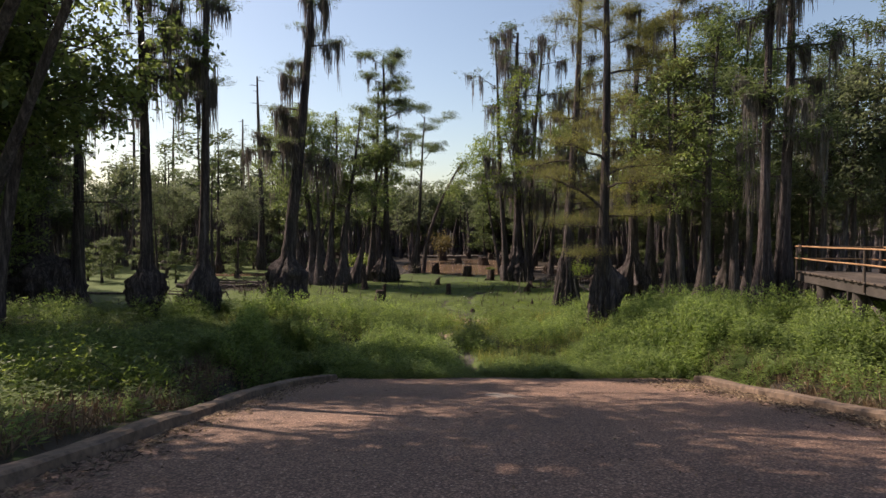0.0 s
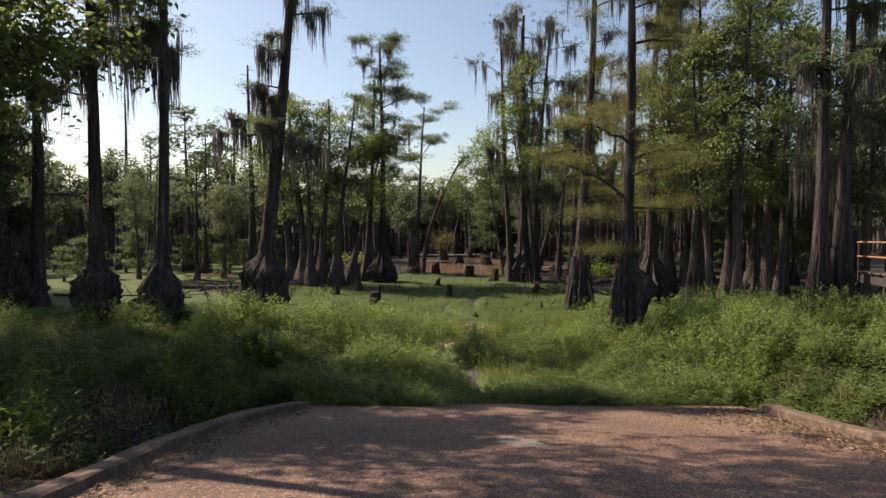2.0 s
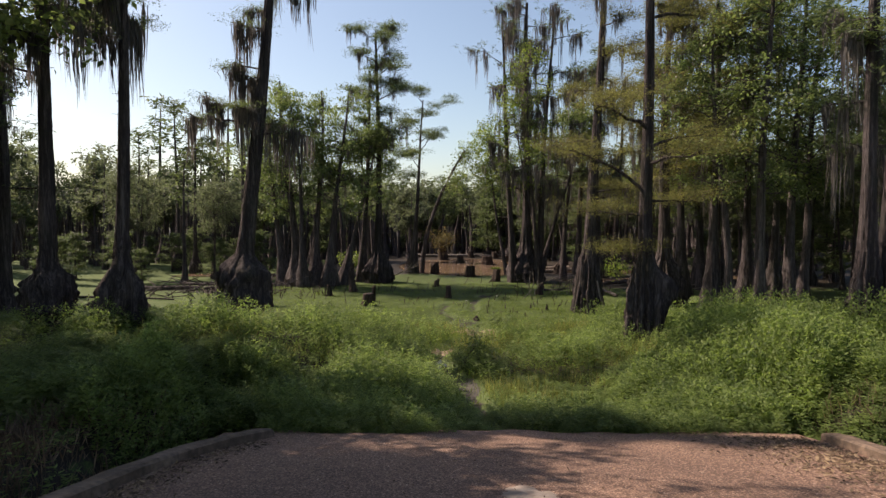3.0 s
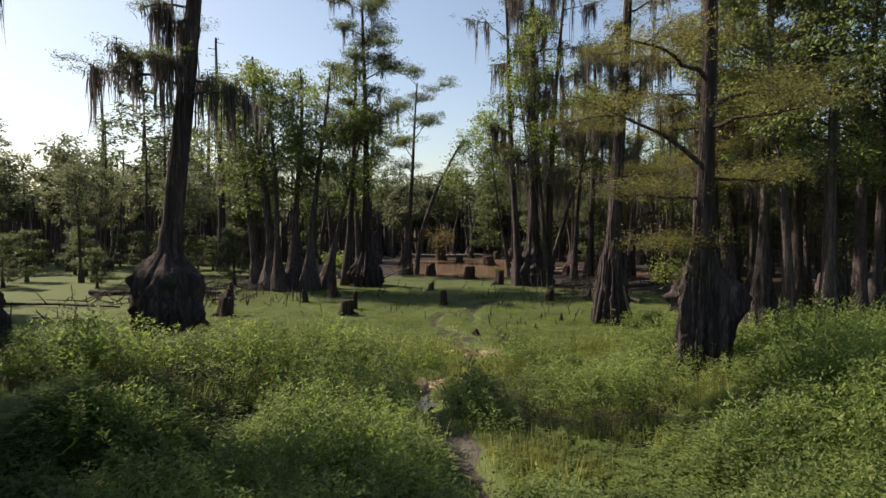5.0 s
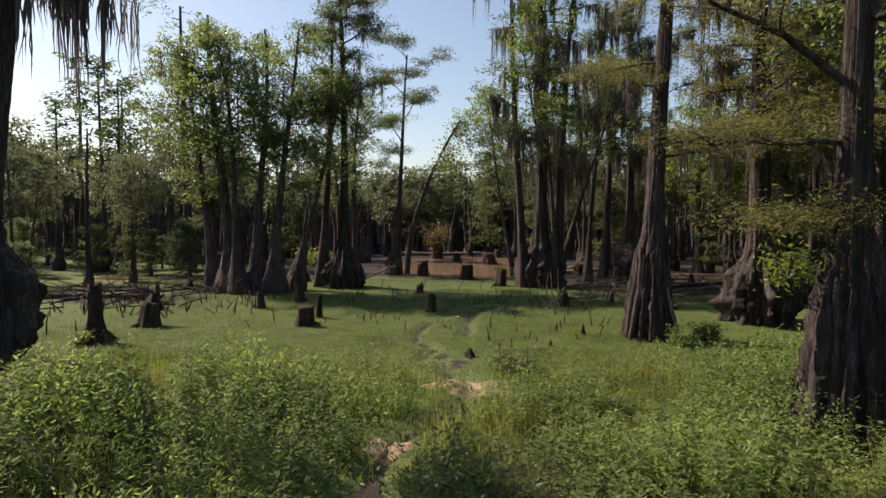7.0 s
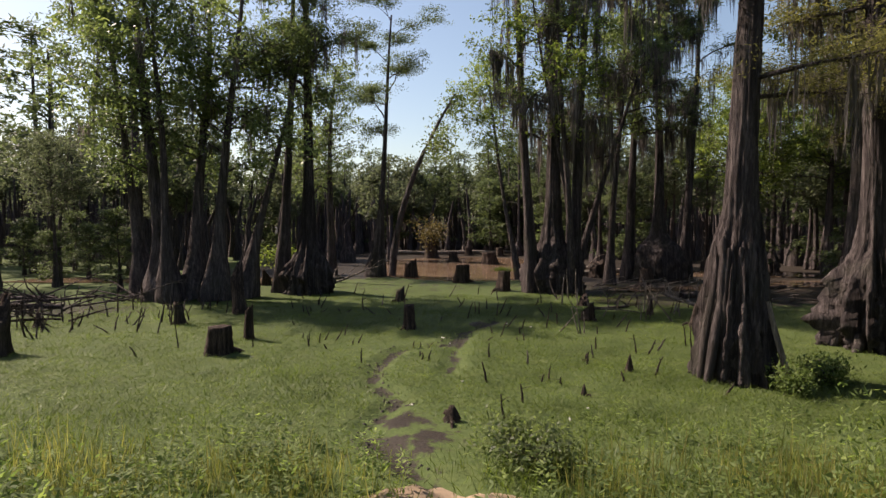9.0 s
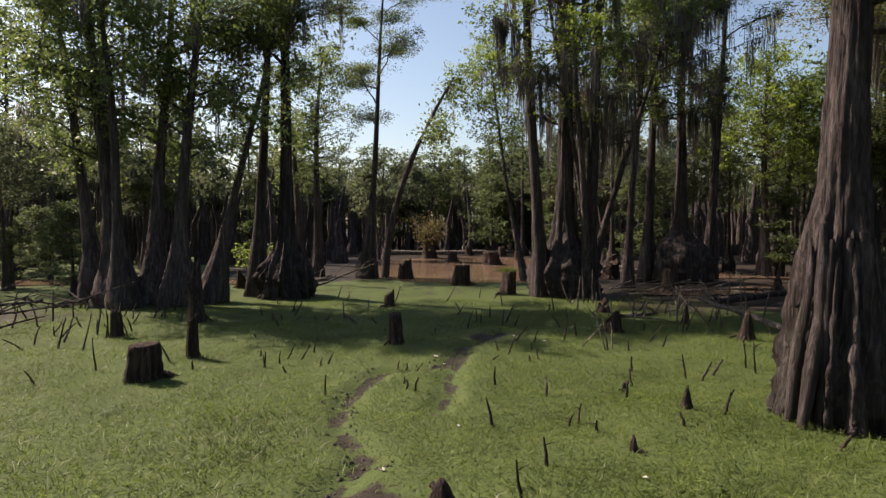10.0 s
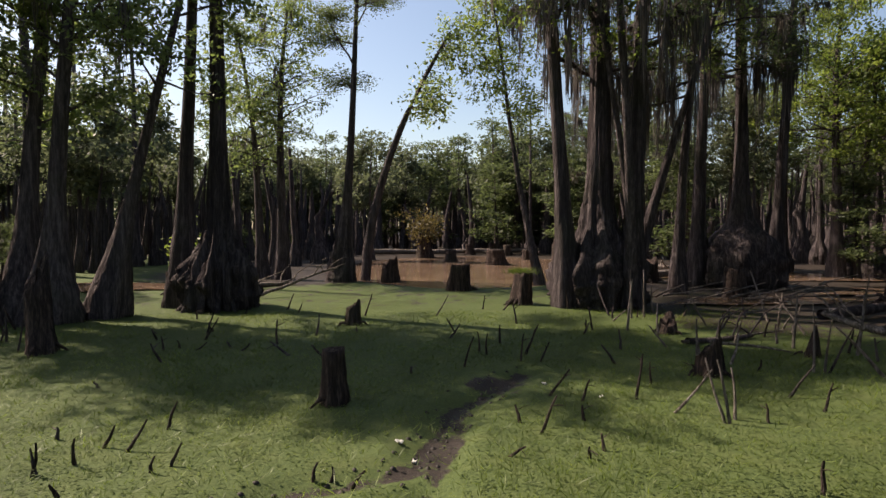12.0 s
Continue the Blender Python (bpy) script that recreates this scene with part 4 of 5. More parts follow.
for x, y, size, turn in ((9.6, 51.5, 0.75, 40), (8.6, 55.5, 0.8, 100)):
    grow(1, x, y, size, turn)
for x, y, size, turn in ((-48, 92, 2.1, 30), (-39, 86, 1.75, 140), (-15.6, 50.7, 1.5, 250), (-21, 62, 1.35, 80), (-14.2, 56, 1.1, 10)):
    grow(4, x, y, size, turn)


# far woods that close the view
def far_woods():
    rng = np.random.default_rng(90)
    trunks, leaves = Pile(), Pile()
    for k in range(900):
        a = rng.uniform(-1.25, 1.25)
        d = rng.uniform(104, 150)
        x, y = d * math.sin(a), 10 + d * math.cos(a)
        h = rng.uniform(7.5, 11.5)
        trunks.add(*tube([(x, y, -0.2), (x + rng.normal() * 0.2, y, h * 0.5), (x + rng.normal() * 0.3, y, h)], (rng.uniform(0.2, 0.5), 0.16, 0.05), 5))
        n = 260
        c = np.array([x, y, 0]) + np.stack([rng.normal(size=n) * 1.5, rng.normal(size=n) * 1.2, h * (0.26 + 0.74 * rng.beta(1.5, 1.2, n))], 1)
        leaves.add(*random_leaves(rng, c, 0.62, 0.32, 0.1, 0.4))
    for k in range(1100):
        x, y = rng.uniform(-70, 66), rng.uniform(60, 104)
        if y < 66 and abs(x) < 16:
            continue
        if abs(x - 1.5) < 5 and y < 76:
            continue
        h = rng.uniform(3.5, 6.5)
        trunks.add(*tube([(x, y, -0.2), (x, y, 0.9), (x + rng.normal() * 0.25, y, h)], (rng.uniform(0.2, 0.45), 0.16, 0.05), 5))
    for k in range(320):
        x, y = rng.uniform(-48, 44), rng.uniform(54, 78)
        if abs(x - 2.2) < 7.5 and y < 68 or (y < 50 and -9 < x < 12.5):
            continue
        h, r = rng.uniform(3.5, 6.0), rng.uniform(0.28, 0.6)
        top = (x + rng.normal() * 0.4, y, h)
        trunks.add(*tube([(x, y, -0.2), (x, y, 0.5), (x, y, 1.3), (x + rng.normal() * 0.1, y, 2.4), top], (r * 1.1, r, r * 0.5, 0.17, 0.06), 7))
    woods = new("far_woods")
    tagged(trunks.build("trunk", BARK, woods, True), kind="stuff")
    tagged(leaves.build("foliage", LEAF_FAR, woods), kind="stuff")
    return tagged(woods, "dark distant swamp forest closing the view", "woods", kind="stuff")


far_woods()


# ---- low growth ----
def plant_shape(rng, leaves, kind, spread=0.18):
    """One plant, about 1 m high, as leaf quads."""
    p = Pile()
    stem = np.stack([np.array([0.0, 0.06, 0.02, 0.1]) * rng.normal(), np.array([0, 0.03, 0.07, 0.1]) * rng.normal(), np.array([0, 0.33, 0.66, 1.0])], 1)
    if kind == "weed":
        s = rng.uniform(0.12, 1.0, leaves) ** 0.8
        base = along(stem, s)
        az = np.arange(leaves) * 2.4 + rng.uniform(0, 6.28)
        out = np.stack([np.cos(az), np.sin(az), rng.uniform(-0.25, 0.75, leaves)], 1)
        base = base + out * (0.2 * (1 - s) * rng.uniform(0.3, 1.0, leaves) + 0.02)[:, None] * (1, 1, 0.3)
        a = unit(out)
        side = unit(np.cross(a, rng.normal(size=(leaves, 3)) * 0.35 + (0, 0, 1)))
        k = rng.uniform(0.75, 1.25, leaves) * (1.15 - 0.5 * s)
        p.add(*leaf_quads(base, a, side, 0.185 * k, 0.06 * k))
    else:
        az = rng.uniform(0, 6.28, leaves)
        tilt = rng.uniform(0.05, 0.55, leaves)
        a = unit(np.stack([np.cos(az) * tilt, np.sin(az) * tilt, np.ones(leaves)], 1))
        base = rng.normal(size=(leaves, 3)) * (spread, spread, 0)
        side = unit(np.cross(a, rng.normal(size=(leaves, 3))))
        k = rng.uniform(0.5, 1.0, leaves)
        p.add(*leaf_quads(base, a, side, k, 0.022 * k + 0.007))
    return np.concatenate(p.v), np.concatenate(p.f)


def sow(name, shapes, xy, height, width, material, label, seed, lift=0.0):
    """Plants of the given shapes at xy, with their own height and width, as one mesh."""
    rng = np.random.default_rng(seed)
    n = len(xy)
    z = land(xy[:, 0], xy[:, 1]) + lift
    kind = rng.integers(0, len(shapes), n)
    turn = rng.uniform(0, 6.28, n)
    pile = Pile()
    for k, (v, f) in enumerate(shapes):
        i = np.where(kind == k)[0]
        if not len(i):
            continue
        c, s = np.cos(turn[i])[:, None], np.sin(turn[i])[:, None]
        w, h = width[i][:, None], height[i][:, None]
        vv = np.stack([(v[None, :, 0] * c - v[None, :, 1] * s) * w + xy[i, 0:1], (v[None, :, 0] * s + v[None, :, 1] * c) * w + xy[i, 1:2], v[None, :, 2] * h + z[i][:, None]], -1)
        pile.add(vv.reshape(-1, 3), (f[None] + (np.arange(len(i)) * len(v))[:, None, None]).reshape(-1, 4))
    return tagged(pile.build(name, material), label, name.replace("_", " "), kind="stuff")


vrng = np.random.default_rng(5)
WEEDS = [plant_shape(vrng, n, "weed") for n in (29, 32, 35, 30, 33, 27)]
TUFTS = [plant_shape(vrng, n, "grass", 0.5) for n in (14, 16, 17, 13)]


def carpet_shape(rng, n):
    """Small round leaves scattered over a hand's breadth."""
    c = np.stack([rng.normal(size=n) * 0.2, rng.normal(size=n) * 0.2, rng.uniform(0.0, 1.0, n)], 1)
    return random_leaves(rng, c, 0.03, 0.02, -0.1, 0.75)


CARPET = [carpet_shape(vrng, n) for n in (20, 22, 18)]
BARE = [plant_shape(vrng, n, "grass") for n in (10, 12)]


def spots(n, x0, x1, y0, y1, keep):
    p = np.stack([vrng.uniform(x0, x1, n), vrng.uniform(y0, y1, n)], 1)
    return p[keep(p[:, 0], p[:, 1], vrng.uniform(0, 1, n))]


def on_ramp(x, y):
    return (x > RAMP_L - 0.3) & (x < RAMP_R + 0.3) & (y < RAMP_END + 0.25)


def weed_cover(x, y, u):
    d = creek_far(x, y)
    fade = smooth01((26.5 + 1.2 * wave(x, y, 0.6, 2) - y) / 4.0)
    mid = smooth01((np.abs(x - 0.9) - 0.6) / 2.0)
    patch = smooth01(0.5 + 0.9 * wave(x, y, 0.8, 1.3))
    want = fade * (0.5 + 0.5 * mid) * (0.5 + 0.5 * patch)
    return (~on_ramp(x, y)) & (d > 0.35) & (u < want)


mounds = np.stack([vrng.uniform(-22, 18, 420), vrng.uniform(12.5, 26, 420), vrng.uniform(0.5, 1.3, 420)], 1)


def mound(x, y):
    """Rounded humps of growth, 0 between them and up to 1 on top."""
    best = np.zeros(len(x))
    for cx, cy, r in mounds[::2]:
        best = np.maximum(best, (1 - ((x - cx) ** 2 + (y - cy) ** 2) / (1.25 * r) ** 2) * min(1.15, 1.1 * r))
    return np.sqrt(np.maximum(best, 0))


def weed_height(p):
    x, y = p[:, 0], p[:, 1]
    side = smooth01((np.abs(x - 0.9) - 0.8) / 4.0)
    h = 0.17 + 0.1 * side + (0.52 + 0.24 * side) * mound(x, y) + 0.08 * wave(x, y, 1.5, 4)
    h *= 1 - 0.4 * smooth01((15.8 - y) / 2.0) * smooth01((x + 4.5) / 1.5) * smooth01((6.6 - x) / 1.5)
    h += 0.25 * np.exp(-(((x - 8.2) / 2.4) ** 2 + ((y - 20.5) / 1.8) ** 2))
    h *= 0.45 + 0.55 * smooth01((27 - y) / 4.5)
    h *= 1 - 0.6 * smooth01((y - 16.8) / 2.2) * smooth01((-2.5 - x) / 2)
    h *= 1 - 0.62 * np.exp(-(((x - 5.3) / 1.3) ** 2 + ((y - 19.4) / 1.5) ** 2))
    h *= 1 - 0.6 * smooth01((17.5 - y) / 1.5) * smooth01((-4.2 - x) / 1.5)
    return np.maximum(h, 0.12) * vrng.uniform(0.7, 1.25, len(p))


p = np.concatenate([spots(18500, -18, 16, 12.4, 27, weed_cover), spots(9500, -8, 12, 13.5, 23, weed_cover)])
e = spots(1100, -2.7, 5.4, 13.2, 13.85, lambda x, y, u: np.abs(x - 1.0) > 0.5 + 0.6 * u)
sow("weed_bed", WEEDS, e, vrng.uniform(0.14, 0.42, len(e)), vrng.uniform(0.3, 0.5, len(e)), WEED, "low green weeds growing over the ramp's broken edge", 8)
q = spots(2600, -4.2, 7.0, 13.6, 17.2, lambda x, y, u: creek_far(x, y) > 0.4)
p = np.concatenate([p, q, spots(2200, -7.5, -3.5, 11.5, 16.5, lambda x, y, u: ~on_ramp(x, y)), spots(2700, 5.65, 10.5, 11.5, 16.5, lambda x, y, u: ~on_ramp(x, y))])
sow("weed_bed", WEEDS, p, weed_height(p), vrng.uniform(0.4, 0.64, len(p)), WEED, "dense green leafy weeds on the swamp bank", 1)
p = spots(3900, -12, -3.7, 1, 13, lambda x, y, u: u < 0.35 + 0.65 * smooth01((-4.6 - x) / 1.2))
h = (0.32 + 0.3 * smooth01((-4.3 - p[:, 0]) / 2.5) + 0.12 * wave(p[:, 0], p[:, 1], 1.2, 7)) * vrng.uniform(0.7, 1.25, len(p))
sow("roadside_weed", WEEDS, p, np.maximum(h, 0.15), vrng.uniform(0.5, 0.8, len(p)), WEED, "tall leafy weeds beside the kerb", 2)
p = spots(3000, 5.8, 16, 3.5, 14, lambda x, y, u: u < 0.3 + 0.7 * smooth01((x - 6.3) / 1.5))
h = (0.3 + 0.35 * smooth01((p[:, 0] - 6.1) / 2.5) + 0.1 * wave(p[:, 0], p[:, 1], 1.2, 7)) * vrng.uniform(0.7, 1.25, len(p))
sow("roadside_weed", WEEDS, p, np.maximum(h, 0.15), vrng.uniform(0.5, 0.8, len(p)), WEED, "tall leafy weeds beside the kerb", 3)
# dry reddish stalks at the foot of the weeds
pl = spots(800, -5.0, -3.8, 4, 13.5, lambda x, y, u: u < 0.8)
pr = spots(700, 5.75, 8.4, 7, 13.5, lambda x, y, u: u < 0.8)
p = np.concatenate([pl, pr])
sow("dry_stalks", BARE, p, vrng.uniform(0.12, 0.46, len(p)), vrng.uniform(0.4, 0.8, len(p)), WEED_DRY, "dry reddish-brown stalks at the weeds' edge", 4)

# taller seeding grass between the weeds
p = spots(2600, -7, 5.5, 16, 25, lambda x, y, u: (creek_far(x, y) > 0.35) & (u < smooth01(0.25 + 1.3 * wave(x, y, 1.1, 6.4))))
sow("seeding_grass", TUFTS, p, vrng.uniform(0.3, 0.62, len(p)), vrng.uniform(0.25, 0.45, len(p)), GRASS_DRY, "pale olive seeding grass between the weeds", 9)

# grass over the flat, shorter further out
p = spots(22500, -12, 11, 13.6, 36, lambda x, y, u: (~on_ramp(x, y)) & (creek_far(x, y) > 0.3) & (np.hypot(x - 0.85, (y - 25.8) * 0.7) > 0.5 + 0.6 * u) & (u < (0.3 + 0.7 * smooth01((y - 19) / 4)) * (0.25 + 0.75 * smooth01((31.5 + 1.5 * wave(x, y, 0.5, 3) - y) / 4))))
h = (0.065 + 0.17 * smooth01((28 - p[:, 1]) / 6) + 0.045 * wave(p[:, 0], p[:, 1], 0.9, 9)) * vrng.uniform(0.6, 1.3, len(p))
sow("grass", TUFTS, p, np.maximum(h, 0.05), vrng.uniform(0.28, 0.5, len(p)), GRASS, "fresh yellow-green grass on the drained swamp floor", 5)
p = spots(15000, -12, 9, 26, 44, lambda x, y, u: (creek_far(x, y) > 0.12 + 0.25 * u) & (u < (0.35 + 0.65 * smooth01((46 - y) / 6)) * (0.3 + 0.7 * smooth01(0.5 + 1.2 * wave(x, y, 1.9, 5.2)))) & (np.hypot(x - 2.3, y - 34.2) > 0.8) & (np.hypot(x - 0.85, (y - 25.8) * 0.7) > 0.9))
sow("floating_weed", CARPET, p, vrng.uniform(0.02, 0.06, len(p)) + 0.06 * smooth01(wave(p[:, 0], p[:, 1], 1.9, 5.2)), vrng.uniform(0.8, 1.2, len(p)), CLOVER, "low bright green water weed carpet", 6)


p = spots(9000, -10, 8, 28, 40, lambda x, y, u: (creek_far(x, y) > 0.1 + 0.25 * u) & (u < 0.25 + 0.75 * smooth01(0.4 + 1.1 * wave(x, y, 1.4, 2.2))) & (np.hypot(x - 2.3, y - 34.2) > 0.8))
sow("grass", TUFTS, p, vrng.uniform(0.03, 0.085, len(p)), vrng.uniform(0.2, 0.4, len(p)), GRASS, "short soft grass on the drained swamp floor", 10)


# ---- stumps, knees and dead wood ----
def stump(seed, x, y, r, h, kind="cut", grown=False, label=""):
    """cut: sawn flat; spire: a slim upright snag on a flared foot; broken: jagged top; knee: a pointed root knee."""
    rng = np.random.default_rng(seed)
    sides, levels = 22, 9
    a = np.linspace(0, 2 * np.pi, sides, endpoint=False)
    ph = rng.uniform(0, 6.28, 3)
    t = np.linspace(0, 1, levels)
    ridge = 1 + 0.1 * np.cos(5 * a + ph[0]) + 0.07 * np.cos(9 * a + ph[1]) + 0.06 * np.cos(3 * a + ph[2])
    if kind == "knee":
        prof = np.interp(t, [0, 0.15, 0.45, 0.8, 1], [1.25, 0.85, 0.55, 0.32, 0.12])
    elif kind == "spire":
        prof = np.interp(t, [0, 0.12, 0.3, 0.5, 1], [1.5, 1.1, 0.66, 0.5, 0.46])
    else:
        prof = np.interp(t, [0, 0.2, 0.6, 1], [1.3, 1.0, 0.86, 0.8])
    rr = r * prof[:, None] * (1 + (ridge - 1) * (1.3 - 0.7 * t[:, None])) * (1 + rng.normal(size=(levels, sides)) * 0.035)
    top = {"cut": 0.03, "broken": 0.32, "knee": 0.06, "spire": 0.05}[kind]
    z = (t[:, None] * (h + 0.12) - 0.12) * np.ones(sides) + (t[:, None] ** 4) * h * top * np.cumsum(rng.normal(size=sides)) / 3 * np.sin(a / 2)
    lean = rng.normal(size=2) * 0.08 * h
    v = np.stack([rr * np.cos(a) + lean[0] * t[:, None], rr * np.sin(a) + lean[1] * t[:, None], z], -1).reshape(-1, 3)
    i, j = np.meshgrid(np.arange(levels - 1), np.arange(sides), indexing="ij")
    jj = (j + 1) % sides
    f = np.stack([i * sides + j, i * sides + jj, (i + 1) * sides + jj, (i + 1) * sides + j], -1).reshape(-1, 4)
    last = v[-sides:]
    mid = last.mean(0)
    inner = mid + (last - mid) * 0.55 - (0, 0, 0.03 * h if kind == "cut" else 0.1 * h)
    n0 = len(v)
    v = np.concatenate([v, inner, inner * (0.2, 0.2, 1) + mid * (0.8, 0.8, 0)])
    k = np.arange(sides)
    kk = (k + 1) % sides
    f = np.concatenate([f, np.stack([n0 - sides + k, n0 - sides + kk, n0 + kk, n0 + k], 1), np.stack([n0 + k, n0 + kk, n0 + sides + kk, n0 + sides + k], 1)])
    ob = new("tree_stump")
    wood = soup("wood", v, f, STUMP, ob, True)
    for q in range(4 if kind != "knee" else 2):
        az = rng.uniform(0, 6.28)
        d = np.array([math.cos(az), math.sin(az), 0])
        path = np.array([d * r * 0.8 + (0, 0, 0.16 * h), d * r * 1.35 + (0, 0, 0.05), d * r * rng.uniform(1.7, 2.3) + (0, 0, -0.05)])
        soup("root", *tube(path, (0.16 * r, 0.12 * r, 0.04 * r), 7), STUMP, wood, True)
    if grown:
        g = Pile()
        for q in range(40):
            vv, ff = TUFTS[q % 4]
            g.add(vv * (0.25, 0.25, 0.22) + (*(rng.normal(size=2) * r * 0.35), h * 0.93), ff)
        tagged(g.build("grass_tuft", GRASS, wood), "tuft of fresh green grass", kind="stuff")
    ob.matrix_world = pose(x, y, float(land(x, y)), 0, 0, rng.uniform(0, 360))
    names = {"cut": "dark sawn-off tree stump standing on the swamp floor", "broken": "dark jagged broken stump on the swamp floor", "knee": "dark pointed cypress knee on the swamp floor", "spire": "slim dark snag on a flared foot in the grass"}
    return tagged(ob, label or names[kind], "stump", "stumps and knees")


for k, row in enumerate((
        (-3.3, 30.4, 0.27, 0.55, "cut"), (0.34, 33.1, 0.15, 0.6, "cut"), (-4.72, 35.7, 0.2, 0.85, "broken"), (-3.2, 31.95, 0.11, 0.72, "broken"),
        (-0.6, 48.0, 0.36, 0.8, "broken"), (1.83, 44.6, 0.36, 0.8, "cut"), (3.32, 41.3, 0.27, 0.78, "cut", True), (4.95, 34.3, 0.18, 0.5, "broken"),
        (4.38, 28.95, 0.11, 0.26, "knee"), (-7.8, 27.85, 0.33, 1.45, "spire"), (-7.75, 30.3, 0.3, 0.75, "broken"), (1.33, 26.45, 0.2, 0.21, "knee"),
        (3.97, 57.0, 0.55, 0.9, "cut"), (-0.1, 64.0, 0.5, 1.5, "broken"), (1.6, 60.0, 0.35, 0.8, "cut"), (6.0, 61.5, 0.3, 0.7, "cut"), (7.2, 58.0, 0.3, 0.8, "broken"),
        (5.2, 65.0, 0.3, 0.7, "cut"), (2.9, 66.5, 0.3, 0.7, "cut"), (4.3, 67.5, 0.3, 0.7, "broken"), (-0.35, 38.3, 0.17, 0.33, "broken"), (5.55, 37.4, 0.16, 0.4, "broken"),
        (-8.9, 33.3, 0.16, 0.4, "knee"), (-11.5, 27.4, 0.28, 0.5, "knee"), (3.85, 29.8, 0.09, 0.14, "knee"), (6.9, 35.4, 0.14, 0.45, "knee"), (-5.6, 33.8, 0.13, 0.55, "broken"),
        (7.4, 33.5, 0.2, 0.6, "knee"), (-10.3, 42.2, 0.2, 0.8, "knee"), (-6.4, 43.5, 0.2, 0.7, "broken"),
        (9.2, 42.6, 0.3, 0.8, "broken"), (12.2, 41.0, 0.25, 0.7, "knee"), (8.3, 47.0, 0.35, 0.9, "broken"), (3.3, 27.6, 0.09, 0.16, "knee"))):
    stump(200 + k, *row)


def shrub(seed, x, y, z0, r, mat, label, n=420, leaf=(0.12, 0.05)):
    rng = np.random.default_rng(seed)
    ob = new("shrub")
    wood, leaves = Pile(), Pile()
    for k in range(14):
        path = limb_path(rng, np.zeros(3), rng.uniform(0, 6.28), r * rng.uniform(0.5, 1.0), rng.uniform(0.4, 1.6), 6, 0.2)
        wood.add(*tube(path, np.linspace(0.02 * r + 0.006, 0.004, 6), 5))
        for c in along(path, np.array([0.45, 0.75, 1.0])):
            leaves.add(*random_leaves(rng, c + rng.normal(size=(n // 42, 3)) * r * 0.22, leaf[0], leaf[1], 0.15, 0.3))
    tagged(wood.build("stem", BARK_GREY, ob, True), kind="stuff")
    tagged(leaves.build("foliage", mat, ob), kind="stuff")
    ob.matrix_world = pose(x, y, float(land(x, y)) + z0)
    return tagged(ob, label, "shrub")


shrub(301, 2.1, 25.0, 0, 0.5, LEAF_BROAD, "small dark green shrub beside the muddy trickle", 2400, (0.075, 0.028))
shrub(302, 0.72, 19.2, 0, 0.75, LEAF_BROAD, "low dark shrub on the creek bank", 2800, (0.09, 0.03))
shrub(303, -0.1, 64.0, 1.3, 1.5, LEAF_YELLOW, "yellow-brown shrub growing on an old stump", 1600, (0.22, 0.08))
shrub(304, -6.3, 9.0, 0.1, 0.95, LEAF_BRIGHT, "bright leafy bush beside the kerb", 4200, (0.1, 0.034))
shrub(305, -5.0, 9.3, 0.05, 0.65, LEAF_BRIGHT, "bright leafy bush beside the kerb", 2600, (0.1, 0.034))
shrub(306, -8.0, 27.6, 0, 0.35, LEAF_BROAD, "small green herb clump in the grass", 500, (0.1, 0.05))
shrub(307, -6.3, 45.3, 0.6, 0.9, LEAF_BRIGHT, "sunlit yellow-green sapling at the swamp's edge", 900, (0.14, 0.08))
shrub(308, 4.75, 20.3, 2.0, 0.42, LEAF_BRIGHT, "yellow-green sprouts on the cypress foot", 500, (0.1, 0.025))
shrub(309, 6.4, 27.75, 0, 0.36, WEED, "leafy weeds at the foot of the cypress", 1700, (0.065, 0.026))
shrub(310, 7.3, 28.3, 0, 0.4, WEED, "leafy weeds at the foot of the cypress", 1700, (0.065, 0.026))


def log(seed, a, b, r, label, mat=None):
    rng = np.random.default_rng(seed)
    a, b = np.array(a, float), np.array(b, float)
    s = np.linspace(0, 1, 9)[:, None]
    path = a + (b - a) * s + np.cumsum(rng.normal(size=(9, 3)) * 0.05, 0) * (1, 1, 0.4)
    path[:, 2] += land(path[:, 0], path[:, 1])
    ob = new("fallen_log")
    trunk = soup("trunk", *tube(path, r * np.linspace(1, 0.55, 9), 10, rng, 0.06), mat or DEADWOOD, ob, True)
    for k in range(5):
        c = along(path, rng.uniform(0.3, 1, 1))[0]
        q = limb_path(rng, c, rng.uniform(0, 6.28), rng.uniform(0.4, 1.1), rng.uniform(0.2, 1.2), 5, 0.3)
        soup("branch_stub", *tube(q, np.linspace(r * 0.3, 0.006, 5), 6), mat or DEADWOOD, trunk, True)
    return tagged(ob, label, "log", "fallen logs")


log(401, (-16.5, 36.6, 0.12), (-10.2, 36.0, 0.18), 0.13, "long dark fallen log lying on the swamp floor", BARK_GREY)
log(402, (-15, 38.2, 0.25), (-10.8, 36.8, 0.3), 0.09, "dark fallen log with broken stubs", BARK_GREY)
log(403, (-13.5, 35.2, 0.1), (-9.8, 36.9, 0.45), 0.07, "dark fallen log with broken stubs", BARK_GREY)
log(404, (8.6, 33.6, 0.08), (7.3, 36.2, 0.55), 0.08, "pale bleached log leaning on the mud")
log(405, (7.2, 47.6, 0.15), (12.5, 48.6, 0.25), 0.16, "pale fallen log beside the pool")
log(406, (6.8, 50.5, 0.15), (9.5, 48.8, 0.3), 0.12, "pale fallen log beside the pool")
log(407, (-3.6, 42.6, 0.08), (-1.9, 44.6, 0.7), 0.05, "pale fallen branch beside the cypress")
log(408, (-4.0, 66.5, 0.3), (7.5, 67.5, 0.3), 0.2, "pale log lying across the far pool")
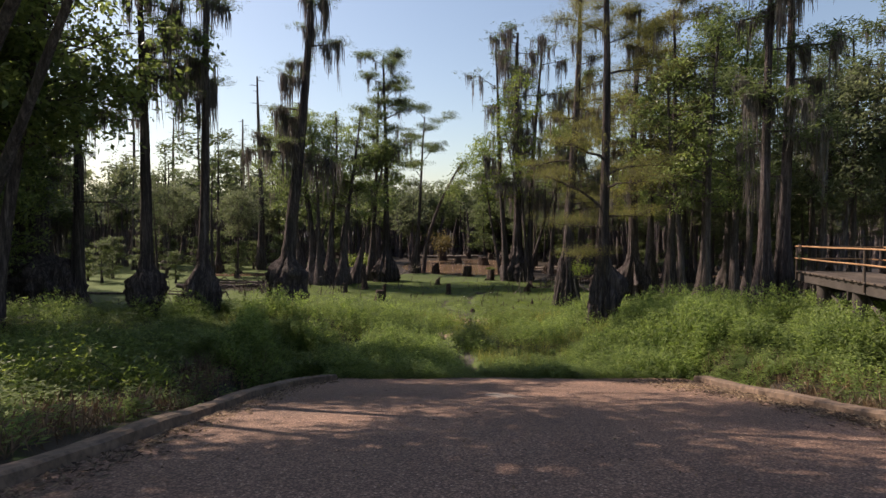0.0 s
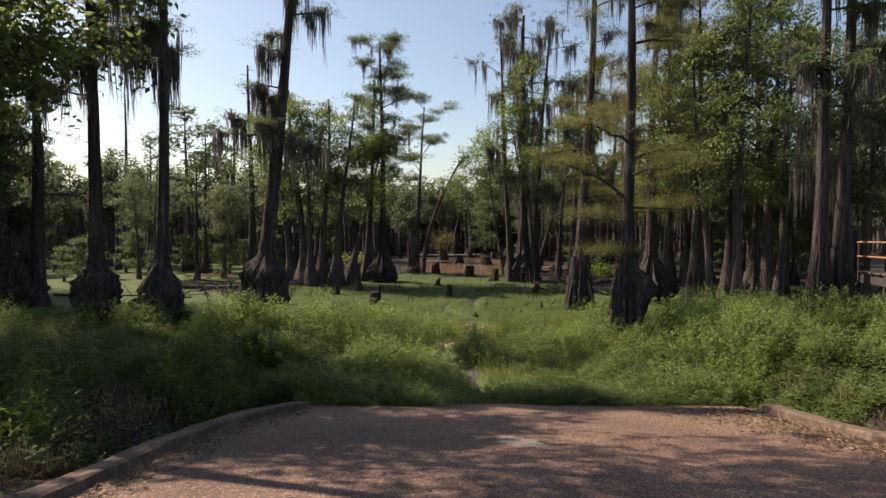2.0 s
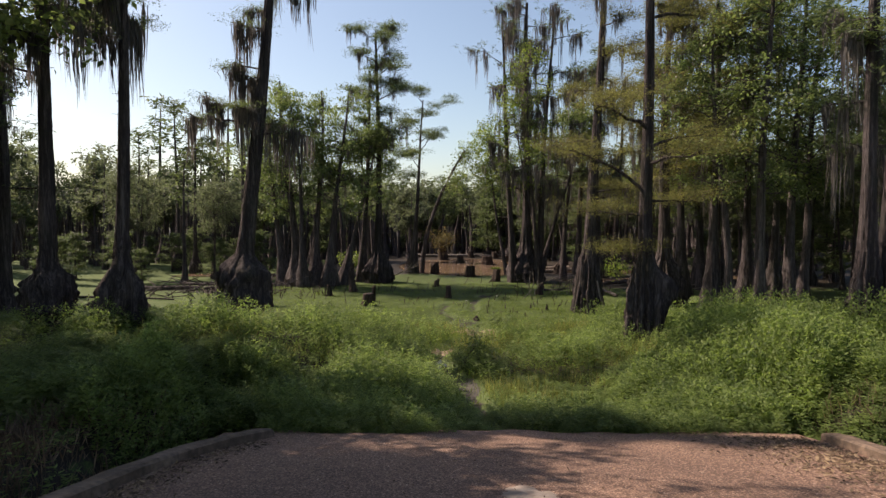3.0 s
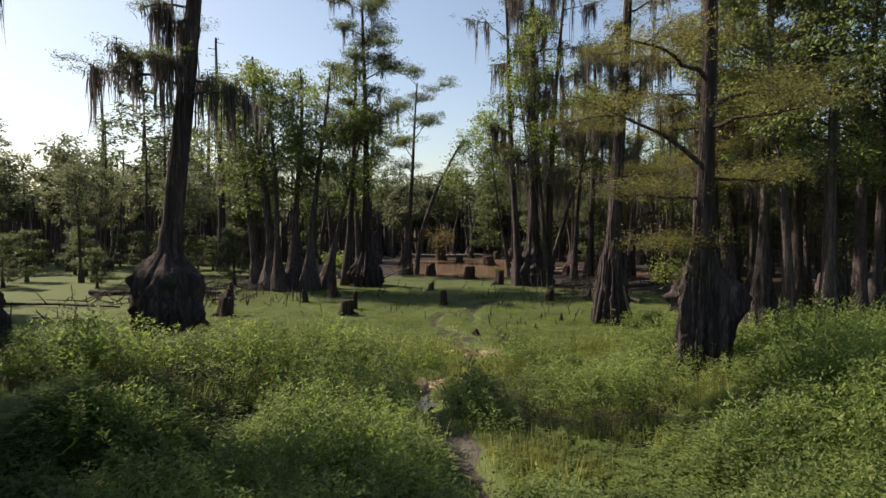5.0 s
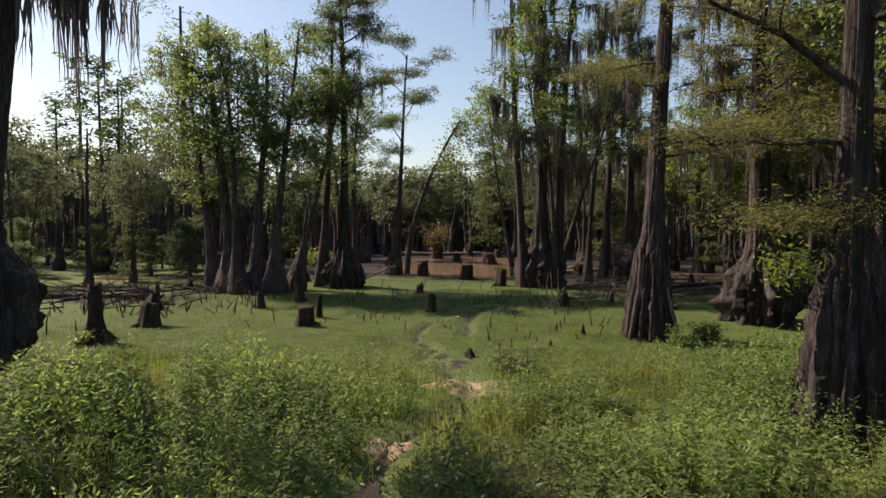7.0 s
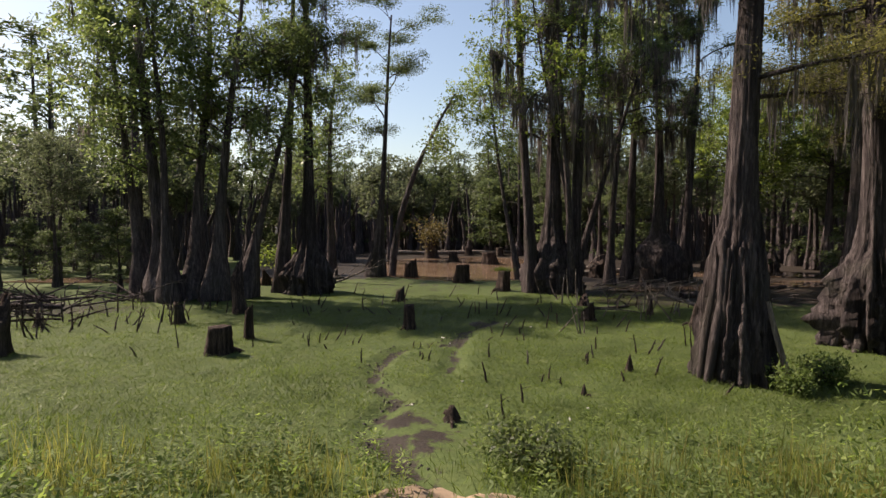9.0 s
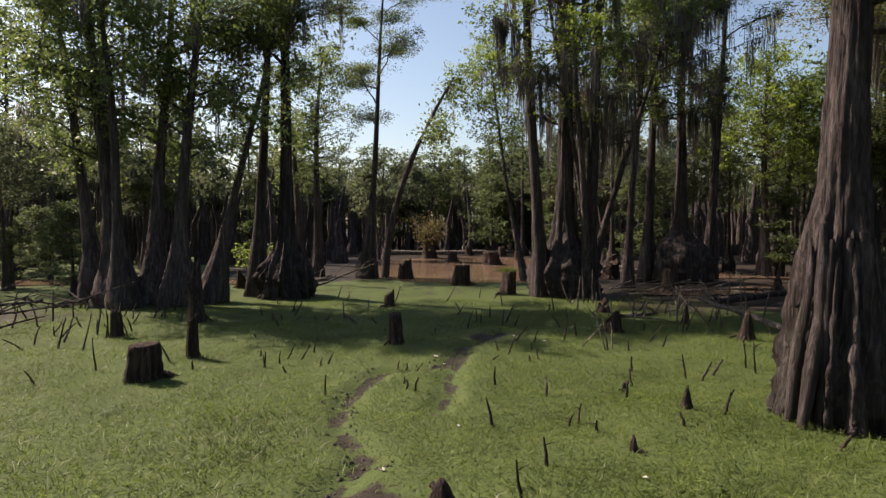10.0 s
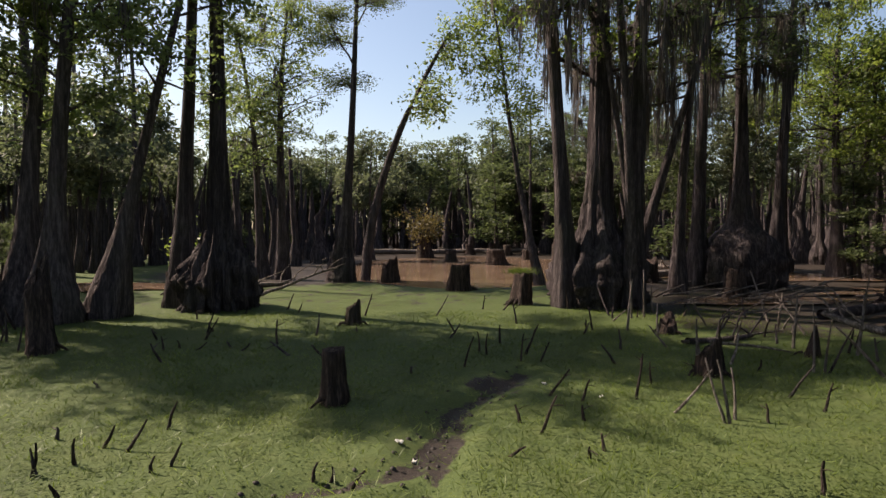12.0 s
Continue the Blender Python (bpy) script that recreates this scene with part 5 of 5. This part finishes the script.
log(409, (5.5, 36.4, 0.06), (6.8, 36.7, 0.1), 0.06, "short dark log on the mud", BARK_GREY)
log(410, (-6.2, 45.0, 0.1), (-3.4, 46.4, 0.1), 0.1, "fallen log beside the trees")
log(411, (9.0, 38.5, 0.1), (13.5, 40.5, 0.2), 0.12, "dark fallen log on the mud", BARK_GREY)
log(412, (-20.0, 33.0, 0.1), (-12.4, 31.8, 0.15), 0.07, "long thin fallen pole on the swamp floor", BARK_GREY)


def stick(seed):
    rng = np.random.default_rng(seed)
    n = 5
    path = np.stack([np.cumsum(rng.normal(size=n) * 0.009), np.cumsum(rng.normal(size=n) * 0.009), np.linspace(-0.12, 1, n)], 1)
    p = Pile().add(*tube(path, np.linspace(0.022, 0.009, n), 6))
    if seed % 2:
        q = path[3] + np.array([[0, 0, 0], [0.06, 0.02, 0.1], [0.13, 0.03, 0.16]])
        p.add(*tube(q, (0.012, 0.009, 0.005), 5))
    return np.concatenate(p.v), np.concatenate(p.f)


STICKS = [stick(k) for k in range(500, 506)]
stick_meshes = []
for v, f in STICKS:
    for mat in (STUMP, BARK_GREY, DEADWOOD):
        ob = soup("stick", v, f, mat, None, True)
        stick_meshes.append(ob.data)
        bpy.data.objects.remove(ob)
srng = np.random.default_rng(66)


def put_stick(x, y, h, tilt, mesh):
    ob = new("stick", stick_meshes[mesh])
    ob.matrix_world = pose(x, y, float(land(x, y)), tilt * math.cos(x * 7), tilt * math.sin(y * 5), srng.uniform(0, 360)) @ Matrix.Diagonal((1.0 + 0.3 * h, 1.0 + 0.3 * h, h, 1))
    tagged(ob, "thin dark dead stick standing in the weed carpet", "stick", "standing sticks")


def stick_field(n, x0, x1, y0, y1, hs, keep=lambda x, y: True, meshes=(0, 1, 3, 4, 6, 7, 9, 10, 12, 13, 15, 16)):
    for _ in range(n):
        x, y = srng.uniform(x0, x1), srng.uniform(y0, y1)
        if keep(x, y):
            put_stick(x, y, srng.uniform(*hs), srng.uniform(5, 42), int(srng.choice(meshes)))


stick_field(90, -12, -5.5, 32, 38.5, (0.2, 0.75))
stick_field(46, -4, 8, 35, 41, (0.12, 0.5))
stick_field(12, -3, 6, 29.8, 35, (0.06, 0.2))
stick_field(26, 4.5, 10, 33, 40, (0.3, 1.1), meshes=(2, 5, 8, 11, 14, 17, 1))
stick_field(30, -16, -8, 28, 36, (0.2, 0.8))
stick_field(14, 0.5, 5.5, 26.5, 31, (0.1, 0.35))
def lean_stick(x, y, h, lean, mesh):
    ob = new("stick", stick_meshes[mesh])
    ob.matrix_world = pose(x, y, float(land(x, y)), srng.uniform(-12, 12), lean, 0) @ pose(0, 0, 0, 0, 0, srng.uniform(0, 360)) @ Matrix.Diagonal((0.9, 0.9, h, 1))
    tagged(ob, "bleached dead stick standing in the weed carpet" if mesh % 3 == 2 else "thin dark dead stick standing in the weed carpet", "stick", "standing sticks")


for x, y, h, lean in (
        (-1.69, 31.27, 0.26, 8), (-1.51, 31.49, 0.24, 3), (-1.44, 31.82, 0.21, 30), (-1.21, 31.71, 0.31, 30), (-0.65, 31.4, 0.21, 27), (-0.78, 31.27, 0.14, 7),
        (0.52, 31.27, 0.14, 3), (0.68, 31.27, 0.12, 18), (0.84, 31.17, 0.2, 27), (1.79, 34.84, 0.47, 15), (2.04, 35.68, 0.32, -3), (2.13, 35.56, 0.34, -3)):
    lean_stick(x, y, h, lean, 0)
for x, y, h, lean in (
        (2.61, 35.11, 0.39, 7), (2.87, 35.11, 0.31, 23), (2.45, 32.16, 0.39, 21), (3.68, 33.24, 0.51, 9), (4.04, 33.89, 0.28, -6), (2.94, 31.72, 0.15, -8),
        (2.75, 31.54, 0.1, -6), (5.46, 32.8, 0.32, 22), (4.73, 32.48, 0.18, -1), (2.09, 31.57, 0.17, 51), (2.75, 33.41, 0.37, 37), (3.06, 33.19, 0.26, 14)):
    lean_stick(x, y, h, lean, 3)
for x, y, h, lean in ((4.27, 32.45, 0.64, -16), (4.31, 32.41, 0.62, -7), (4.43, 32.53, 0.51, 0), (3.9, 32.71, 0.59, 42), (6.35, 34.44, 0.89, 0), (6.5, 34.44, 0.74, 3)):
    lean_stick(x, y, h, lean, 2)
for x, y, h, lean in (
        (5.41, 33.3, 0.46, 41), (6.57, 34.44, 0.66, 25), (-2.48, 36.0, 0.27, 52), (-1.69, 35.83, 0.2, 42), (1.26, 39.38, 0.55, 27), (-5.56, 32.53, 0.7, 6),
        (-4.29, 30.89, 0.53, -5), (-6.1, 34.28, 0.56, -5), (-5.66, 34.27, 0.51, -13), (-3.45, 31.6, 0.42, -19), (-5.17, 35.78, 0.56, 8), (-1.68, 31.27, 0.22, -9)):
    lean_stick(x, y, h, lean, 7)
for x, y, h, lean in (
        (-1.11, 32.27, 0.27, 12), (-0.33, 29.57, 0.28, -3), (0.91, 29.71, 0.2, 7), (5.0, 30.54, 0.39, -14), (6.25, 31.18, 0.47, -7), (6.22, 30.81, 0.54, 1),
        (2.79, 28.42, 0.14, 5), (2.91, 28.46, 0.24, 3), (2.02, 26.53, 0.32, -6), (-6.69, 32.53, 0.41, -60), (-4.79, 30.15, 0.23, -24), (0.78, 29.85, 0.15, 7)):
    lean_stick(x, y, h, lean, 9)


for k in range(64):
    x, y = srng.uniform(-15, -8.2), srng.uniform(33.2, 38.6)
    ob = new("fallen_branch", stick_meshes[int(srng.choice((0, 1, 3, 4, 7, 10, 13)))])
    L = srng.uniform(0.7, 2.4)
    ob.matrix_world = pose(x, y, float(land(x, y)) + srng.uniform(0.02, 0.3), 0, srng.uniform(68, 92), srng.uniform(0, 360)) @ Matrix.Diagonal((1.4, 1.4, L, 1))
    tagged(ob, "grey dead branch lying in a tangle on the swamp floor", "branch", "fallen branches")
for k in range(34):
    x, y = srng.uniform(5.5, 14), srng.uniform(36, 46)
    ob = new("fallen_branch", stick_meshes[int(srng.choice((2, 5, 8, 11, 14)))])
    L = srng.uniform(0.7, 2.2)
    ob.matrix_world = pose(x, y, float(land(x, y)) + srng.uniform(0.03, 0.15), 0, srng.uniform(75, 92), srng.uniform(-40, 40)) @ Matrix.Diagonal((1.4, 1.4, L, 1))
    tagged(ob, "bleached dead branch lying on the mud", "branch", "fallen branches")


# ---- bare sand, pale patch and litter ----
def patch(name, cx, cy, rx, ry, mat, label, seed, zf, thick=0.03, category="patch"):
    rng = np.random.default_rng(seed)
    n, rings_n = 36, 5
    a = np.linspace(0, 2 * np.pi, n, endpoint=False)
    edge = 1 + 0.2 * np.sin(2 * a + rng.uniform(0, 6)) + 0.16 * np.sin(5 * a + rng.uniform(0, 6)) + 0.12 * rng.normal(size=n)
    v = []
    for k in range(rings_n):
        s = (k + 0.02) / (rings_n - 1)
        x, y = cx + rx * s * edge * np.cos(a), cy + ry * s * edge * np.sin(a)
        v.append(np.stack([x, y, zf(x, y) + thick * (1 - s ** 3) - 0.004], 1))
    i, j = np.meshgrid(np.arange(rings_n - 1), np.arange(n), indexing="ij")
    jj = (j + 1) % n
    f = np.stack([i * n + j, (i + 1) * n + j, (i + 1) * n + jj, i * n + jj], -1).reshape(-1, 4)
    return tagged(soup(name, np.concatenate(v), f, mat, None, True), label, category)


patch("sand_patch", 1.2, 24.0, 0.75, 0.55, SAND, "bare tan sand beside the trickle", 1, land, 0.09, "sand")
patch("sand_patch", 0.07, 21.25, 0.28, 0.34, SAND, "bare tan sand beside the trickle", 2, land, 0.07, "sand")
patch("puddle", -0.05, 19.6, 0.2, 0.5, DARK_WATER, "small puddle in the muddy trickle", 3, lambda x, y: land(x, y) * 0 - 0.03, 0.0, "water")
patch("mud_patch", 0.65, 17.5, 0.3, 0.7, MUD, "dark wet mud below the ramp", 6, land, 0.02, "mud")
ramp_top = lambda x, y: ramp_z(y) + 0.008 * wave(x, y, 1.3)
patch("pale_patch", 0.98, 9.85, 0.36, 0.36, SCUFF, "pale worn patch in the paving", 7, ramp_top, 0.012, "patch")


def clods():
    rng = np.random.default_rng(21)
    pile = Pile()
    for k in range(300):
        i = rng.integers(0, len(CREEK) - 1)
        c = CREEK[i] + (CREEK[i + 1] - CREEK[i]) * rng.uniform() + rng.normal(size=2) * 0.16
        r = rng.uniform(0.01, 0.03)
        th = np.linspace(0, 2 * np.pi, 6, endpoint=False)
        z0 = float(land(c[0], c[1]))
        rows = [np.stack([c[0] + r * k2 * np.cos(th) * rng.uniform(0.7, 1.3, 6), c[1] + r * k2 * np.sin(th) * rng.uniform(0.7, 1.3, 6), np.full(6, z0 + r * h2)], 1) for k2, h2 in ((1.1, -0.3), (0.95, 0.4), (0.3, 0.75))]
        jx = np.arange(6)
        f6 = np.concatenate([np.stack([q * 6 + jx, q * 6 + (jx + 1) % 6, q * 6 + 6 + (jx + 1) % 6, q * 6 + 6 + jx], 1) for q in (0, 1)])
        pile.add(np.concatenate(rows), f6)
    return tagged(pile.build("mud_clods", MUD, None, True), "dark crumbs of mud along the trickle", "mud", kind="stuff")


clods()


def scrap(x, y, size, seed):
    rng = np.random.default_rng(seed)
    g = np.linspace(-0.5, 0.5, 5)
    gx, gy = np.meshgrid(g, g)
    z = 0.18 * np.sin(gx * 5 + seed) * np.cos(gy * 4) + 0.1 * rng.normal(size=gx.shape) + 0.2
    v = np.stack([gx, gy * 0.7, z], -1).reshape(-1, 3) * size
    ii, jx = np.meshgrid(np.arange(4), np.arange(4), indexing="ij")
    ob = soup("litter_scrap", v, np.stack([ii * 5 + jx, ii * 5 + jx + 1, ii * 5 + jx + 6, ii * 5 + jx + 5], -1).reshape(-1, 4), SCRAP, None, True)
    t = ob.modifiers.new("thickness", "SOLIDIFY")
    t.thickness = 0.004
    ob.matrix_world = pose(x, y, float(land(x, y)) + 0.01, 0, 0, rng.uniform(0, 360))
    return tagged(ob, "small pale crumpled scrap lying in the weed carpet", "litter", "litter scraps")


for k, (x, y, size) in enumerate(((1.15, 31.9, 0.07), (1.3, 31.65, 0.055), (2.75, 33.9, 0.06), (3.3, 33.3, 0.05), (0.75, 27.1, 0.05), (3.2, 26.9, 0.05), (1.5, 28.3, 0.045))):
    scrap(x, y, size, k)


def litter(name, n, place, seed, size, label):
    rng = np.random.default_rng(seed)
    c = place(rng, n)
    az = rng.uniform(0, 6.28, n)
    a = unit(np.stack([np.cos(az), np.sin(az), rng.uniform(-0.05, 0.25, n)], 1))
    s = unit(np.cross(a, rng.normal(size=(n, 3)) * 0.3 + (0, 0, 1)))
    v, f = leaf_quads(c, a, s, size * rng.uniform(0.5, 1.4, n), size * 0.4 * rng.uniform(0.5, 1.2, n))
    return tagged(soup(name, v, f, LITTER), label, "leaf litter", kind="stuff")


def by_right_kerb(rng, n):
    y = rng.uniform(5, 12.9, n)
    x = RAMP_R - np.abs(rng.normal(size=n)) * (0.25 + 0.5 * smooth01((y - 8) / 5)) - 0.12
    return np.stack([x, y, ramp_top(x, y) + 0.012], 1)


def by_left_kerb(rng, n):
    y = rng.uniform(3, 12.4, n)
    x = RAMP_L + 0.75 * np.maximum(0, (y - 10.3) / 2.6) ** 2 + np.abs(rng.normal(size=n)) * 0.22 + 0.14
    return np.stack([x, y, ramp_top(x, y) + 0.012], 1)


def over_ramp(rng, n):
    x, y = rng.uniform(RAMP_L + 0.2, RAMP_R - 0.2, n), rng.uniform(0, 12.9, n)
    return np.stack([x, y, ramp_top(x, y) + 0.01], 1)


litter("leaf_litter", 4200, by_right_kerb, 11, 0.08, "dead leaves and twigs drifted along the kerb")
litter("leaf_litter", 1900, by_left_kerb, 12, 0.07, "dead leaves and twigs drifted along the kerb")
litter("leaf_litter", 900, over_ramp, 13, 0.05, "scattered dead leaves on the boat ramp")


# ---- the pier ----
def pier():
    ob = new("wooden_pier")
    ux, uy = -0.257, -0.966                  # runs back along the bank and slightly up
    ang = math.degrees(math.atan2(uy, ux))
    ob.matrix_world = pose(10.75, 17.85, 0, 0, -1.4, ang)
    L, W, Z = 8.4, 1.9, 2.56
    for k in range(int(L / 0.15)):
        bx = k * 0.15
        bevelled(soup("deck_board", *box(bx, bx + 0.138, -0.06 + 0.02 * math.sin(k * 2.3), W + 0.05, Z - 0.04, Z), PLANK, ob), 0.006, 1)
    for y in (0.0, W / 2, W - 0.08):
        bevelled(soup("joist", *box(0.02, L, y, y + 0.08, Z - 0.3, Z - 0.044), PILE, ob), 0.006, 1)
    for x in (1.6, 4.0, 6.4):
        for y in (0.2, W - 0.3):
            path = np.array([(x, y, -0.3), (x + 0.03, y, 1.0), (x, y, Z - 0.31)])
            soup("support_post", *tube(path, (0.185, 0.17, 0.165), 16), PILE, ob, True)
        bevelled(soup("cross_beam", *box(x - 0.25, x - 0.19, 0, W, Z - 0.52, Z - 0.305), PILE, ob), 0.006, 1)
    for x0, x1 in ((1.6, 4.0), (4.0, 1.6), (4.0, 6.4), (6.4, 4.0)):
        off = 0.16 if x0 < x1 else 0.32
        soup("brace", *tube(np.array([(x0, off, 1.0), (x1, off, Z - 0.4)]), (0.055, 0.055), 4), PILE, ob)
    for y in (-0.03, W - 0.02):
        for x in (0.04, 4.8, 8.2):
            soup("rail_post", *tube(np.array([(x, y, Z - 0.25), (x, y, Z + 0.3), (x, y, Z + 0.76)]), (0.03, 0.03, 0.028), 10), PLANK, ob, True)
        for z in (Z + 0.74, Z + 0.38):
            path = np.array([(x, y - 0.02, z + 0.005 * math.sin(x * 1.7)) for x in np.linspace(-0.05, L, 9)])
            soup("rail", *tube(path, np.full(9, 0.023), 10), RAILWOOD, ob, True)
    for z in (Z + 0.74, Z + 0.38):
        soup("end_rail", *tube(np.array([(-0.02, -0.03, z), (-0.02, W, z)]), (0.023, 0.023), 10), RAILWOOD, ob, True)
    return tagged(ob, "weathered dark wooden pier on round piles with thin sunlit-tan rails", "pier")


pier()
